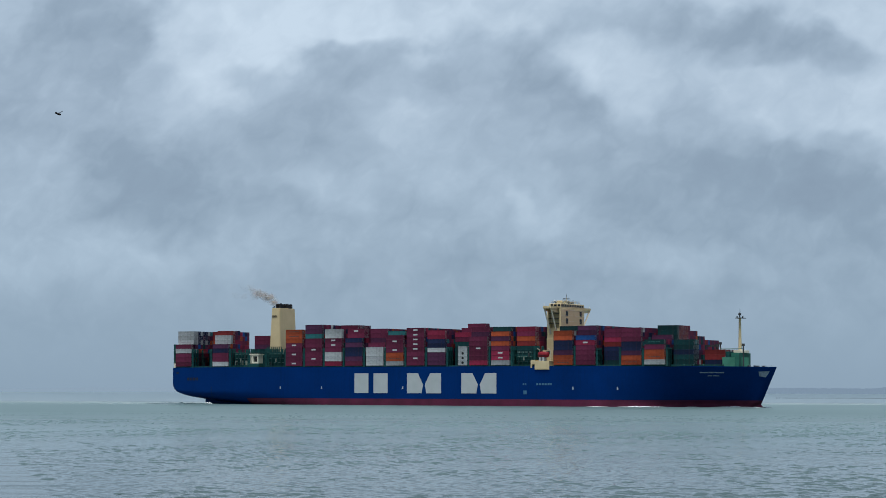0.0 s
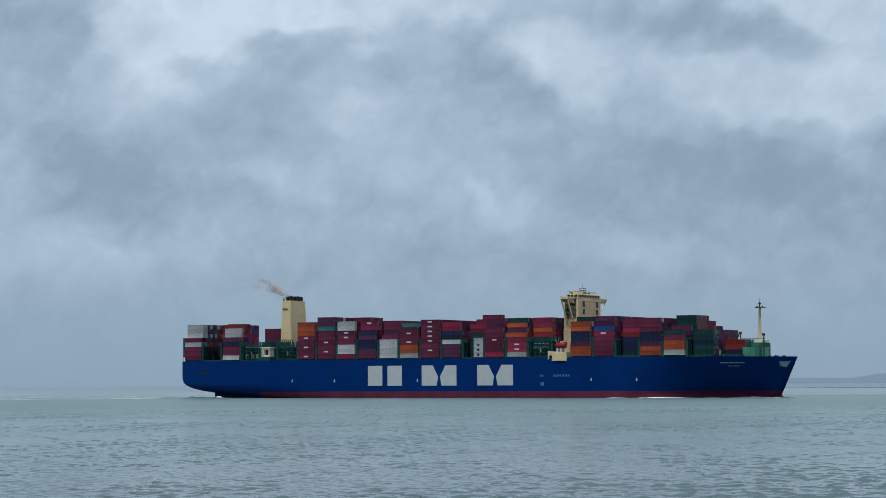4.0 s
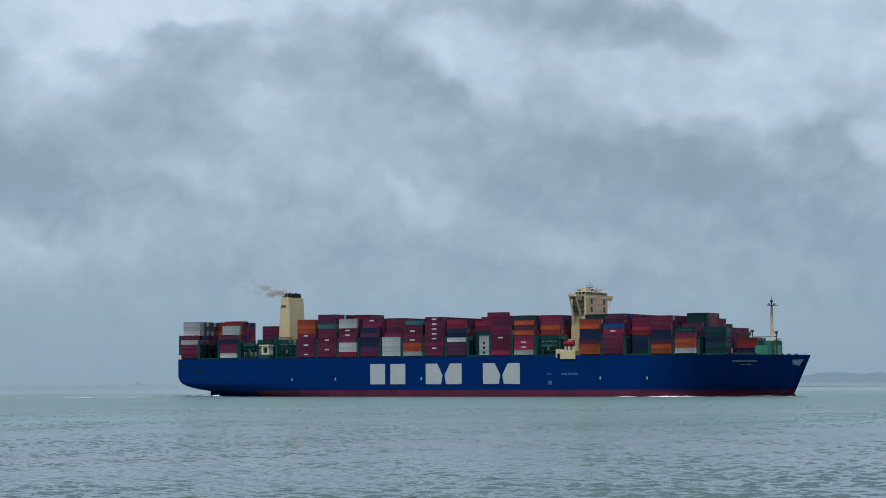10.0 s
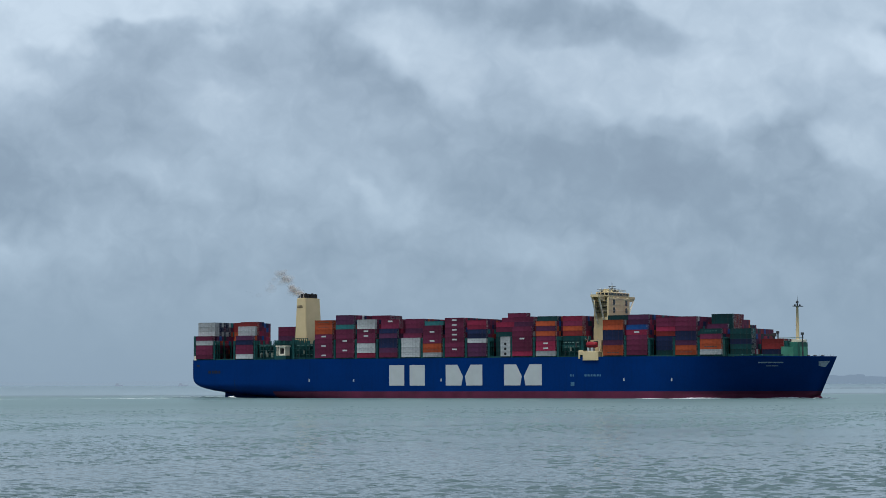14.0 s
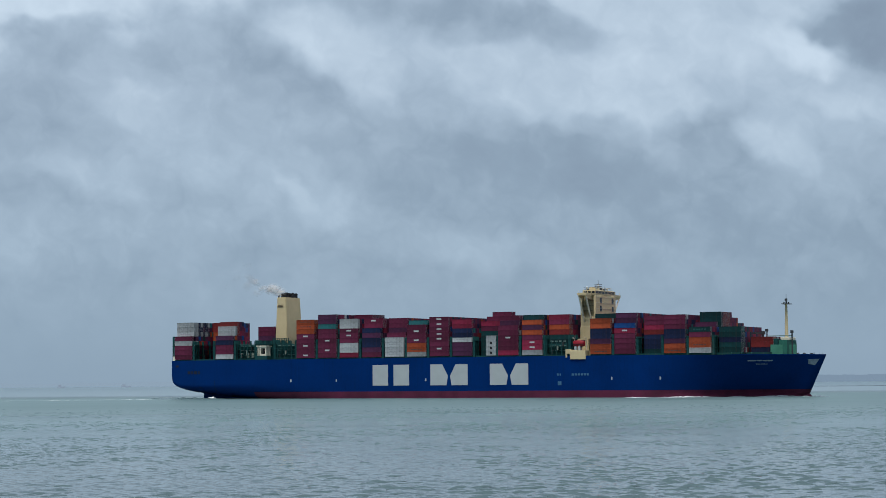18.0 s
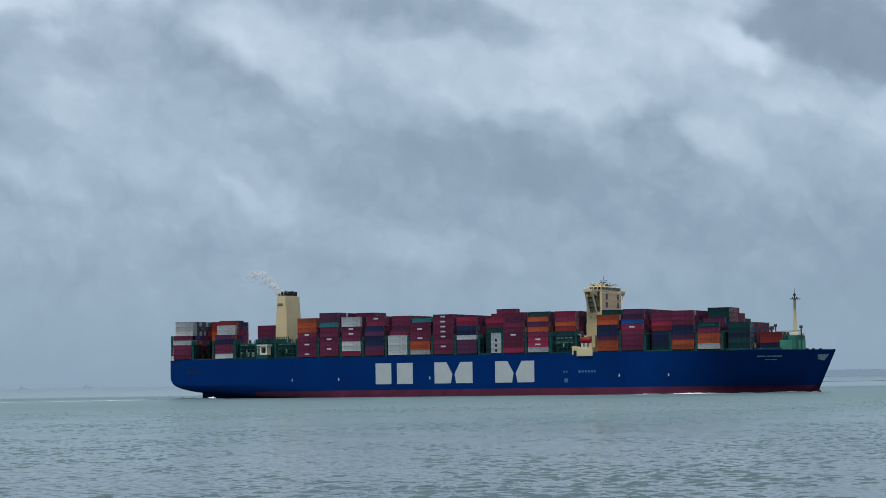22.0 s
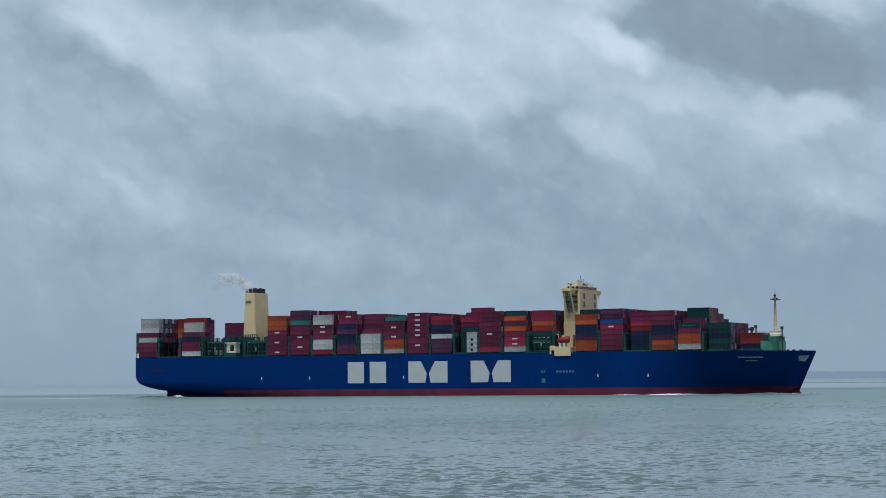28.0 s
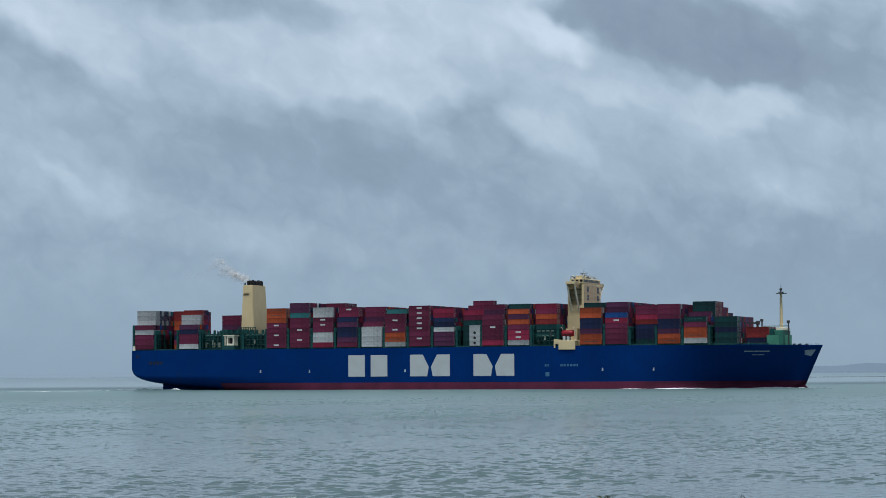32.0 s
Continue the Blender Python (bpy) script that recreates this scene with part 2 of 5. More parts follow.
def cloud_material():
    m = bpy.data.materials.new("cloud_layer")
    m.use_nodes = True
    n, l = m.node_tree.nodes, m.node_tree.links
    n.clear()
    out, em = n.new("ShaderNodeOutputMaterial"), n.new("ShaderNodeEmission")
    l.new(em.outputs[0], out.inputs["Surface"])
    tc, sep = n.new("ShaderNodeTexCoord"), n.new("ShaderNodeSeparateXYZ")
    l.new(tc.outputs["Object"], sep.inputs[0])

    def math_node(op, a, b=None, c=None):
        q = n.new("ShaderNodeMath")
        q.operation = op
        for k, v in enumerate((a, b, c)):
            if v is None:
                continue
            if isinstance(v, (int, float)):
                q.inputs[k].default_value = v
            else:
                l.new(v, q.inputs[k])
        return q.outputs[0]

    # hundreds of units along the horizon and up from it
    u = math_node("MULTIPLY", math_node("DIVIDE", sep.outputs["X"], sep.outputs["Y"]), FOCAL / 100)
    v = math_node("MULTIPLY", math_node("DIVIDE", sep.outputs["Z"], sep.outputs["Y"]), FOCAL / 100)
    flat = n.new("ShaderNodeCombineXYZ")
    l.new(u, flat.inputs[0])
    l.new(v, flat.inputs[1])

    def noise_of(vec, scale, detail, rough, stretch=(1, 1, 1), shift=(0, 0, 0)):
        mp = n.new("ShaderNodeMapping")
        mp.vector_type = "TEXTURE"        # streets of cloud run down towards +x
        mp.inputs["Scale"].default_value, mp.inputs["Location"].default_value = [1 / v for v in stretch], shift
        mp.inputs["Rotation"].default_value = (0, 0, -0.42)
        l.new(vec, mp.inputs["Vector"])
        q = n.new("ShaderNodeTexNoise")
        q.inputs["Scale"].default_value, q.inputs["Detail"].default_value, q.inputs["Roughness"].default_value = scale, detail, rough
        l.new(mp.outputs[0], q.inputs["Vector"])
        return q

    # billowing: the places of all cloud masses are bent by noise
    w1 = noise_of(flat.outputs[0], 1.5, 2.5, 0.45)
    w2 = n.new("ShaderNodeVectorMath")
    w2.operation = "SUBTRACT"
    l.new(w1.outputs["Color"], w2.inputs[0])
    w2.inputs[1].default_value = (0.5, 0.5, 0.5)
    w3 = n.new("ShaderNodeVectorMath")
    w3.operation = "MULTIPLY_ADD"
    l.new(w2.outputs[0], w3.inputs[0])
    w3.inputs[1].default_value = (0.7, 0.55, 0)
    l.new(flat.outputs[0], w3.inputs[2])
    bent = w3.outputs[0]

    # the layer's base tone by height above the horizon
    lift = n.new("ShaderNodeMapRange")
    lift.inputs["From Max"].default_value = 6.5
    lift.inputs["To Min"].default_value, lift.inputs["To Max"].default_value = 0.41, 0.86
    l.new(v, lift.inputs["Value"])
    base = lift.outputs[0]
    # banks and breaks of cloud, one over the other: along, up, half width, half height, turn, tone, softness, cover
    ragged = noise_of(flat.outputs[0], 1.3, 3.5, 0.46, (0.85, 1.1, 1), (5.3, 1.1, 0))
    rag = math_node("SUBTRACT", ragged.outputs["Fac"], 0.5)
    tone = base
    for masses in (BROAD, BANKS, MORE_BANKS, BREAKS, MORE_BREAKS, SHREDS):
        for a, e, ra, re, turn, shade, soft, cover in masses:
            mp = n.new("ShaderNodeMapping")
            mp.vector_type = "TEXTURE"
            mp.inputs["Location"].default_value = (a / 100, e / 100, 0)
            mp.inputs["Rotation"].default_value = (0, 0, radians(turn))
            mp.inputs["Scale"].default_value = (ra / 100, re / 100, 1)
            l.new(bent, mp.inputs["Vector"])
            far = n.new("ShaderNodeVectorMath")
            far.operation = "LENGTH"
            l.new(mp.outputs[0], far.inputs[0])
            reach = math_node("MULTIPLY_ADD", rag, min(1.2, 130 / math.sqrt(ra * re)), far.outputs["Value"])
            al = n.new("ShaderNodeMapRange")
            al.interpolation_type = "SMOOTHSTEP"
            al.inputs["From Min"].default_value, al.inputs["From Max"].default_value = 1 - soft, 1 + soft
            al.inputs["To Min"].default_value, al.inputs["To Max"].default_value = cover, 0.0
            l.new(reach, al.inputs["Value"])
            mix = n.new("ShaderNodeMix")
            l.new(al.outputs[0], mix.inputs["Factor"])
            l.new(tone, mix.inputs["A"])
            mix.inputs["B"].default_value = shade
            tone = mix.outputs["Result"]
    # grain of the vapour: soft wisps and small rounded heads
    n1 = noise_of(bent, 0.9, 4.0, 0.48, (0.8, 1.15, 1), (3.1, 1.7, 0))
    n2 = noise_of(bent, 3.2, 5.0, 0.5, (0.8, 1.15, 1), (7.3, 2.2, 0))
    heads = n.new("ShaderNodeTexVoronoi")
    heads.feature = "SMOOTH_F1"
    heads.inputs["Scale"].default_value, heads.inputs["Detail"].default_value, heads.inputs["Roughness"].default_value = 1.6, 3.0, 0.55
    heads.inputs["Smoothness"].default_value = 0.6
    l.new(bent, heads.inputs["Vector"])
    grain = math_node("MULTIPLY", math_node("SUBTRACT", n1.outputs["Fac"], 0.5), 0.26)
    grain = math_node("MULTIPLY_ADD", math_node("SUBTRACT", n2.outputs["Fac"], 0.5), 0.07, grain)
    grain = math_node("MULTIPLY_ADD", math_node("SUBTRACT", 0.42, heads.outputs["Distance"]), 0.12, grain)
    fade = n.new("ShaderNodeMapRange")      # all contrast is lost in the haze towards the horizon
    fade.interpolation_type = "SMOOTHSTEP"
    fade.inputs["From Min"].default_value, fade.inputs["From Max"].default_value = 0.2, 2.8
    fade.inputs["To Min"].default_value = 0.08
    l.new(v, fade.inputs["Value"])
    tone = math_node("MULTIPLY_ADD", math_node("SUBTRACT", tone, base), 1.18, grain)
    tone = math_node("MULTIPLY_ADD", tone, fade.outputs[0], base)
    ramp = n.new("ShaderNodeValToRGB")
    cr = ramp.color_ramp
    cr.elements[0].position, cr.elements[0].color = 0.0, (0.195, 0.255, 0.35, 1)
    cr.elements[1].position, cr.elements[1].color = 1.0, (0.58, 0.70, 0.83, 1)
    e = cr.elements.new(0.42)
    e.color = (0.28, 0.37, 0.478, 1)
    e = cr.elements.new(0.68)
    e.color = (0.402, 0.510, 0.635, 1)
    l.new(tone, ramp.inputs["Fac"])
    # bluish green low down, a purer grey overhead
    hue = n.new("ShaderNodeMix")
    hue.data_type = "RGBA"
    hue.inputs["A"].default_value, hue.inputs["B"].default_value = (0.965, 1.0, 0.995, 1), (0.995, 1.0, 1.0, 1)
    high = n.new("ShaderNodeMapRange")
    high.inputs["From Min"].default_value, high.inputs["From Max"].default_value = 1.0, 5.5
    l.new(v, high.inputs["Value"])
    l.new(high.outputs[0], hue.inputs["Factor"])
    tint = n.new("ShaderNodeVectorMath")
    tint.operation = "MULTIPLY"
    l.new(ramp.outputs["Color"], tint.inputs[0])
    l.new(hue.outputs["Result"], tint.inputs[1])
    l.new(tint.outputs[0], em.inputs["Color"])
    em.inputs["Strength"].default_value = 1.0
    return m


BROAD = (
    (-740, 662, 290, 105, 0, 0.98, 0.84, 1), (-941, 677, 215, 110, 0, 1.03, 0.6, 1), (278, 580, 260, 140, -10, 0.91, 0.95, 1),
    (-317, 435, 300, 110, -10, 0.69, 0.95, 0.9), (-792, 360, 200, 120, 0, 0.55, 0.95, 0.8), (124, 353, 420, 105, -12, 0.54, 0.95, 0.85),
    (571, 278, 300, 90, -12, 0.56, 0.95, 0.8), (-279, 207, 330, 40, 0, 0.55, 0.95, 0.7), (-1283, 578, 240, 170, 0, 0.65, 0.72, 1),
    (865, 329, 420, 120, -10, 0.65, 0.95, 0.6), (936, 125, 330, 120, 0, 0.39, 0.95, 1), (-1039, 247, 330, 55, 4, 0.75, 0.95, 0.85),
)
BANKS = (
    (-1243, 669, 128, 170, 0, 0.61, 0.26, 1), (-989, 383, 150, 80, -32, 0.49, 0.6, 0.9), (-751, 506, 130, 95, -15, 0.59, 0.6, 0.9),
    (-588, 582, 180, 58, -10, 0.68, 0.54, 0.85), (-436, 602, 140, 75, -20, 0.67, 0.54, 0.8), (-275, 570, 175, 75, -24, 0.6, 0.6, 0.85),
    (-182, 677, 150, 55, -10, 0.65, 0.72, 0.8), (49, 664, 170, 48, -14, 0.57, 0.54, 0.9), (189, 634, 80, 30, -10, 0.65, 0.72, 0.7),
    (-74, 511, 120, 70, -15, 0.67, 0.84, 0.7), (266, 440, 80, 40, -10, 0.59, 0.42, 0.85),
)
MORE_BANKS = (
    (455, 428, 115, 60, -30, 0.59, 0.54, 0.9), (365, 434, 90, 50, -10, 0.69, 0.72, 0.7), (209, 373, 230, 52, -16, 0.46, 0.66, 0.85),
    (-27, 328, 110, 48, -8, 0.51, 0.72, 0.7), (581, 252, 230, 42, -10, 0.49, 0.72, 0.7), (870, 594, 215, 80, -14, 0.39, 0.5, 1),
    (1012, 536, 130, 66, -20, 0.38, 0.54, 1), (1130, 567, 100, 110, 0, 0.49, 0.72, 0.8), (763, 633, 90, 45, 0, 0.43, 0.6, 0.9),
    (462, 443, 100, 70, -35, 0.55, 0.6, 0.8), (813, 284, 110, 36, -15, 0.51, 0.72, 0.7),
)
BREAKS = (
    (-223, 635, 75, 42, -15, 0.89, 0.6, 1), (-139, 542, 42, 50, 30, 0.87, 0.6, 0.9), (-548, 515, 60, 34, 0, 0.83, 0.6, 0.9),
    (78, 561, 120, 45, -20, 0.85, 0.72, 0.9), (347, 496, 110, 36, 5, 0.91, 0.6, 0.9), (569, 617, 46, 30, -20, 1, 0.6, 1),
    (638, 579, 50, 24, -15, 1.02, 0.6, 1), (565, 427, 70, 36, -25, 0.83, 0.6, 0.8), (460, 631, 90, 50, 0, 0.89, 0.84, 0.7),
    (-650, 380, 75, 36, -15, 0.79, 0.6, 0.8), (-302, 356, 42, 11, -45, 0.83, 0.84, 0.8),
)
MORE_BREAKS = (
    (-227, 330, 40, 36, -30, 0.77, 0.72, 0.8), (107, 225, 75, 26, -10, 0.69, 0.6, 0.7), (-33, 246, 85, 30, -8, 0.69, 0.6, 0.8),
    (-428, 425, 150, 55, -5, 0.77, 0.84, 0.7), (934, 468, 110, 36, 8, 0.91, 0.54, 0.9), (687, 506, 95, 22, -12, 0.87, 0.72, 0.9),
    (549, 423, 60, 34, -40, 0.85, 0.6, 0.8), (970, 329, 70, 34, -10, 0.75, 0.72, 0.8), (827, 443, 50, 40, 0, 0.83, 0.72, 0.7),
    (-1067, 279, 90, 28, 5, 0.73, 0.6, 0.8), (-229, 618, 80, 50, -25, 0.93, 0.54, 1),
)
SHREDS = (
    (-879, 596, 55, 22, -10, 0.75, 0.72, 0.9), (-688, 630, 85, 36, 8, 0.65, 0.48, 0.9), (-264, 533, 120, 32, -35, 0.55, 0.6, 0.6),
    (28, 665, 200, 36, -14, 0.57, 0.72, 0.85), (39, 627, 60, 14, 0, 0.59, 0.72, 0.8), (154, 552, 150, 60, -15, 0.83, 0.72, 0.8),
    (-581, 509, 90, 40, 0, 0.81, 0.72, 0.8), (-277, 319, 30, 22, -50, 0.77, 0.84, 0.8), (265, 467, 50, 22, 0, 0.65, 0.48, 0.8),
    (-148, 557, 45, 32, -10, 0.87, 0.6, 0.8), (1121, 458, 70, 60, 0, 0.69, 0.84, 0.7),
)


def cloud_deck():
    """A sheet overhead that bends down to the far horizon."""
    prof = [(1325 + (3600 - 1325) * k / 12, DECK_Z) for k in range(13)]
    prof += [(3600 + 1020 * math.sin(a), -12 + (DECK_Z + 12) * math.cos(a)) for a in (radians(90 * k / 24) for k in range(1, 25))]
    xs = [-4200 + 8400 * k / 40 for k in range(41)]
    bm = bmesh.new()
    grid = [[bm.verts.new((x, y, z)) for x in xs] for y, z in prof]
    for a, b in zip(grid, grid[1:]):
        for k in range(len(xs) - 1):
            bm.faces.new((a[k], a[k + 1], b[k + 1], b[k]))
    ob = new("cloud_layer", finish(bm, "cloud_layer", cloud_material(), True))
    return tagged(ob, "grey broken overcast of drifting rain clouds", "clouds", kind="structure")


clouds = cloud_deck()


# ------------------------------------------------------------------ the sea
def water_material():
    m = bpy.data.materials.new("estuary_water")
    m.use_nodes = True
    n, l = m.node_tree.nodes, m.node_tree.links
    b = n["Principled BSDF"]
    tc = n.new("ShaderNodeTexCoord")

    def noise_of(scale, stretch, detail):
        mp = n.new("ShaderNodeMapping")
        mp.inputs["Scale"].default_value = stretch
        l.new(tc.outputs["Object"], mp.inputs["Vector"])
        q = n.new("ShaderNodeTexNoise")
        q.inputs["Scale"].default_value, q.inputs["Detail"].default_value = scale, detail
        l.new(mp.outputs[0], q.inputs["Vector"])
        return q.outputs["Fac"]

    # darker near the bank, silt in broad drifts further out
    sep = n.new("ShaderNodeSeparateXYZ")
    l.new(tc.outputs["Object"], sep.inputs[0])
    silt = n.new("ShaderNodeValToRGB")
    silt.color_ramp.elements[0].position, silt.color_ramp.elements[0].color = 0.35, (0.088, 0.148, 0.150, 1)
    silt.color_ramp.elements[1].position, silt.color_ramp.elements[1].color = 0.7, (0.112, 0.180, 0.184, 1)
    l.new(noise_of(0.012, (0.5, 1, 1), 4.0), silt.inputs["Fac"])
    out_there = n.new("ShaderNodeMapRange")
    out_there.inputs["From Min"].default_value, out_there.inputs["From Max"].default_value = 215.0, 520.0
    l.new(sep.outputs["Y"], out_there.inputs["Value"])
    drift = n.new("ShaderNodeMix")
    drift.data_type = "RGBA"
    l.new(out_there.outputs[0], drift.inputs["Factor"])
    drift.inputs["A"].default_value = (0.082, 0.124, 0.132, 1)
    l.new(silt.outputs["Color"], drift.inputs["B"])
    # lightened further out: sky reflection and blocked sun put into the base colour
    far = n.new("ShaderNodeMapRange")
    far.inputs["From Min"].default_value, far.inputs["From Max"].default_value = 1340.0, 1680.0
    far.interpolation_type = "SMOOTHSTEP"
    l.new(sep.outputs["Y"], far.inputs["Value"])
    far_lightening = n.new("ShaderNodeMix")
    far_lightening.data_type = "RGBA"
    l.new(far.outputs[0], far_lightening.inputs["Factor"])
    l.new(drift.outputs["Result"], far_lightening.inputs["A"])
    far_lightening.inputs["B"].default_value = (0.66, 0.72, 0.70, 1)
    l.new(far_lightening.outputs["Result"], b.inputs["Base Color"])
    b.inputs["Roughness"].default_value, b.inputs["IOR"].default_value = 0.18, 1.33
    # ruffled surface: rougher to the eye the further off it lies
    rough = n.new("ShaderNodeMapRange")
    rough.inputs["From Min"].default_value, rough.inputs["From Max"].default_value = 250.0, 900.0
    rough.inputs["To Min"].default_value, rough.inputs["To Max"].default_value = 0.06, 0.38
    l.new(sep.outputs["Y"], rough.inputs["Value"])
    l.new(rough.outputs[0], b.inputs["Roughness"])
    # a clear skin over the silty water
    b.inputs["Coat Weight"].default_value, b.inputs["Coat IOR"].default_value = 0.1, 1.33
    b.inputs["Specular IOR Level"].default_value = 0.42
    b.inputs["Specular Tint"].default_value = (0.75, 1.0, 0.90, 1)
    l.new(rough.outputs[0], b.inputs["Coat Roughness"])
    # wavelets at two sizes
    bp = n.new("ShaderNodeBump")
    bp.inputs["Strength"].default_value, bp.inputs["Distance"].default_value = 1.0, 0.085
    l.new(noise_of(0.55, (0.55, 1.0, 1), 5.0), bp.inputs["Height"])
    bp2 = n.new("ShaderNodeBump")
    bp2.inputs["Strength"].default_value, bp2.inputs["Distance"].default_value = 1.0, 0.026
    l.new(noise_of(3.0, (0.6, 1.0, 1), 3.0), bp2.inputs["Height"])
    l.new(bp.outputs[0], bp2.inputs["Normal"])
    l.new(bp2.outputs[0], b.inputs["Normal"])
    l.new(bp2.outputs[0], b.inputs["Coat Normal"])
    return m


def sea():
    """One sheet to the horizon, finer towards the shore; short wind waves as real relief where they can be told apart."""
    rng = np.random.default_rng(4)
    ys = np.r_[-40.0, 20.0, 60.0, 110.0, 140.0, np.geomspace(160.0, 480.0, 960), np.geomspace(481.5, 900.0, 330), np.geomspace(910.0, 4930.0, 110)]
    az = np.r_[-1.2, -0.9, -0.6, -0.42, np.linspace(-0.31, 0.31, 540), 0.42, 0.6, 0.9, 1.2]
    Y, A = np.meshgrid(ys, az, indexing="ij")
    X = np.where(Y > 100, np.maximum(Y, 100), 100 + 0 * Y) * np.tan(A)
    cell = np.maximum(np.gradient(ys)[:, None], 0.62 / 540 * np.maximum(Y, 100))
    Z = np.zeros_like(X)
    for k in range(60):
        length = 0.6 * (2.6 / 0.6) ** rng.random()
        way = radians(97) + rng.normal(0, 0.68)
        amp = 0.0037 * length ** 0.8
        keep = np.clip((length / cell - 2.0) / 2.0, 0, 1)
        phase = 2 * np.pi / length * (X * np.cos(way) + Y * np.sin(way)) + rng.random() * 6.28
        Z += keep * amp * (np.sin(phase) + 0.36 * np.sin(2 * phase + 1.57))
    # gusts: calmer and rougher areas
    gust = 0.75 + 0.3 * np.sin(X / 37 + 0.7 * np.sin(Y / 51)) * np.sin(Y / 43 + 1.1 * np.sin(X / 61))
    Z *= gust
    verts = np.stack([X, Y, Z + WATER_Z], -1).reshape(-1, 3)
    nr, nc = X.shape
    i = np.arange((nr - 1) * nc).reshape(nr - 1, nc)[:, :-1].ravel()
    faces = np.stack([i, i + 1, i + nc + 1, i + nc], -1)
    me = bpy.data.meshes.new("water")
    me.from_pydata(verts.tolist(), [], faces.tolist())
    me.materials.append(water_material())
    me.polygons.foreach_set("use_smooth", [True] * len(me.polygons))
    ob = new("water", me)
    return tagged(ob, "grey-green choppy estuary water with small dark wavelets", "sea", kind="structure")


water = sea()


def wavelets():
    """Small breaking-steep wavelets scattered over the water: short crests, steep in front, long behind, in loose patches."""
    rng = np.random.default_rng(12)
    v, f = [], []
    made = 0
    while made < 20000:
        y = math.sqrt(rng.uniform(165 ** 2, 860 ** 2))
        x = y * rng.uniform(-0.32, 0.32)
        patch = math.sin(x / 9 + 2 * math.sin(y / 31)) * math.sin(y / 14 + 1.3 * math.sin(x / 17)) + 0.6 * math.sin(x / 23 - y / 41)
        if rng.random() > (0.35 + 0.55 * patch) * min(1.0, (900 - y) / 400):
            continue
        made += 1
        big = rng.random() ** 2.2
        near = 1.0 + 0.45 * min(1.0, max(0.0, (320 - y) / 115))
        length, h = near * (0.3 + 1.35 * big + 0.4 * rng.random()), near * (0.030 + 0.085 * big)
        front, back = 0.10 + 0.12 * rng.random(), 0.9 + 1.2 * rng.random()
        turn, bow = rng.normal(0, 0.3), rng.normal(0, 0.12)
        n, i = 8, len(v)
        for k in range(n + 1):
            q = k / n
            e = math.sin(math.pi * q) ** 0.8 * (1 + 0.25 * math.sin(9 * q + x))
            s = (q - 0.5) * length
            cy = s * turn + bow * length * (4 * (q - 0.5) ** 2)
            v += [(x + s, y + cy - front * e, WATER_Z - 0.015), (x + s, y + cy, WATER_Z + h * e - 0.01), (x + s, y + cy + back * e * 0.35, WATER_Z + h * e * 0.62 - 0.012), (x + s, y + cy + back * e, WATER_Z - 0.02)]
            if k:
                c, d = i + 4 * k, i + 4 * k - 4
                f += [(d, c, c + 1, d + 1), (d + 1, c + 1, c + 2, d + 2), (d + 2, c + 2, c + 3, d + 3)]
    me = bpy.data.meshes.new("wavelets")
    me.from_pydata(v, [], f)
    me.materials.append(water.data.materials[0])
    me.polygons.foreach_set("use_smooth", [True] * len(me.polygons))
    return tagged(new("wavelets", me), "short dark steep wavelets scattered over the estuary", "waves", kind="stuff")


ripples = wavelets()


# ------------------------------------------------------------------ far shores, distance haze painted in as a pale glow
def haze_glow_material(name, colour, glow):
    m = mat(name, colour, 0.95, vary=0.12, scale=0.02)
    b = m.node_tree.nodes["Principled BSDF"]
    # distance haze is painted in as emission; shores and boats give off no light
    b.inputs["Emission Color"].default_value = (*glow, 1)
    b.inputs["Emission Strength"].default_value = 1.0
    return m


M_SHORE = haze_glow_material("far_shore_haze_glow", (0.05, 0.06, 0.06), (0.185, 0.255, 0.345))
M_SHORE_PALE = haze_glow_material("far_shore_pale_haze_glow", (0.04, 0.05, 0.05), (0.25, 0.335, 0.43))
M_MUD = mat("wet_mud", (0.055, 0.068, 0.068), 0.5, vary=0.3, scale=0.05)
M_FARSHIP = haze_glow_material("far_boat_haze_glow", (0.05, 0.05, 0.05), (0.215, 0.275, 0.36))
M_FARWHITE = mat("whitewashed_wall", (0.86, 0.87, 0.87), 0.9, vary=0.1, scale=0.2)


def shore(name, y, depth, outline, material, label, seed):
    """A low ridge of land: outline as (along, height) steps, made rough like tree tops."""
    rng = random.Random(seed)
    bm = bmesh.new()
    pts = []
    for (x0, h0), (x1, h1) in zip(outline, outline[1:]):
        k = max(2, int(abs(x1 - x0) / 5))
        for j in range(k):
            f = j / k
            pts.append((x0 + (x1 - x0) * f, h0 + (h1 - h0) * f))
    pts.append(outline[-1])
    front, top, back = [], [], []
    for x, h in pts:
        j = h + rng.uniform(-0.5, 0.8) * min(1, h / 5)
        front.append(bm.verts.new((x, y + rng.uniform(-3, 3), -2)))
        top.append(bm.verts.new((x + rng.uniform(-1, 1), y + depth * 0.4, max(0.2, j))))
        back.append(bm.verts.new((x, y + depth, -2)))
    for k in range(len(pts) - 1):
        bm.faces.new((front[k], front[k + 1], top[k + 1], top[k]))
        bm.faces.new((top[k], top[k + 1], back[k + 1], back[k]))
    ob = new(name, finish(bm, name, material))
    return tagged(ob, label, "shore", kind="structure")


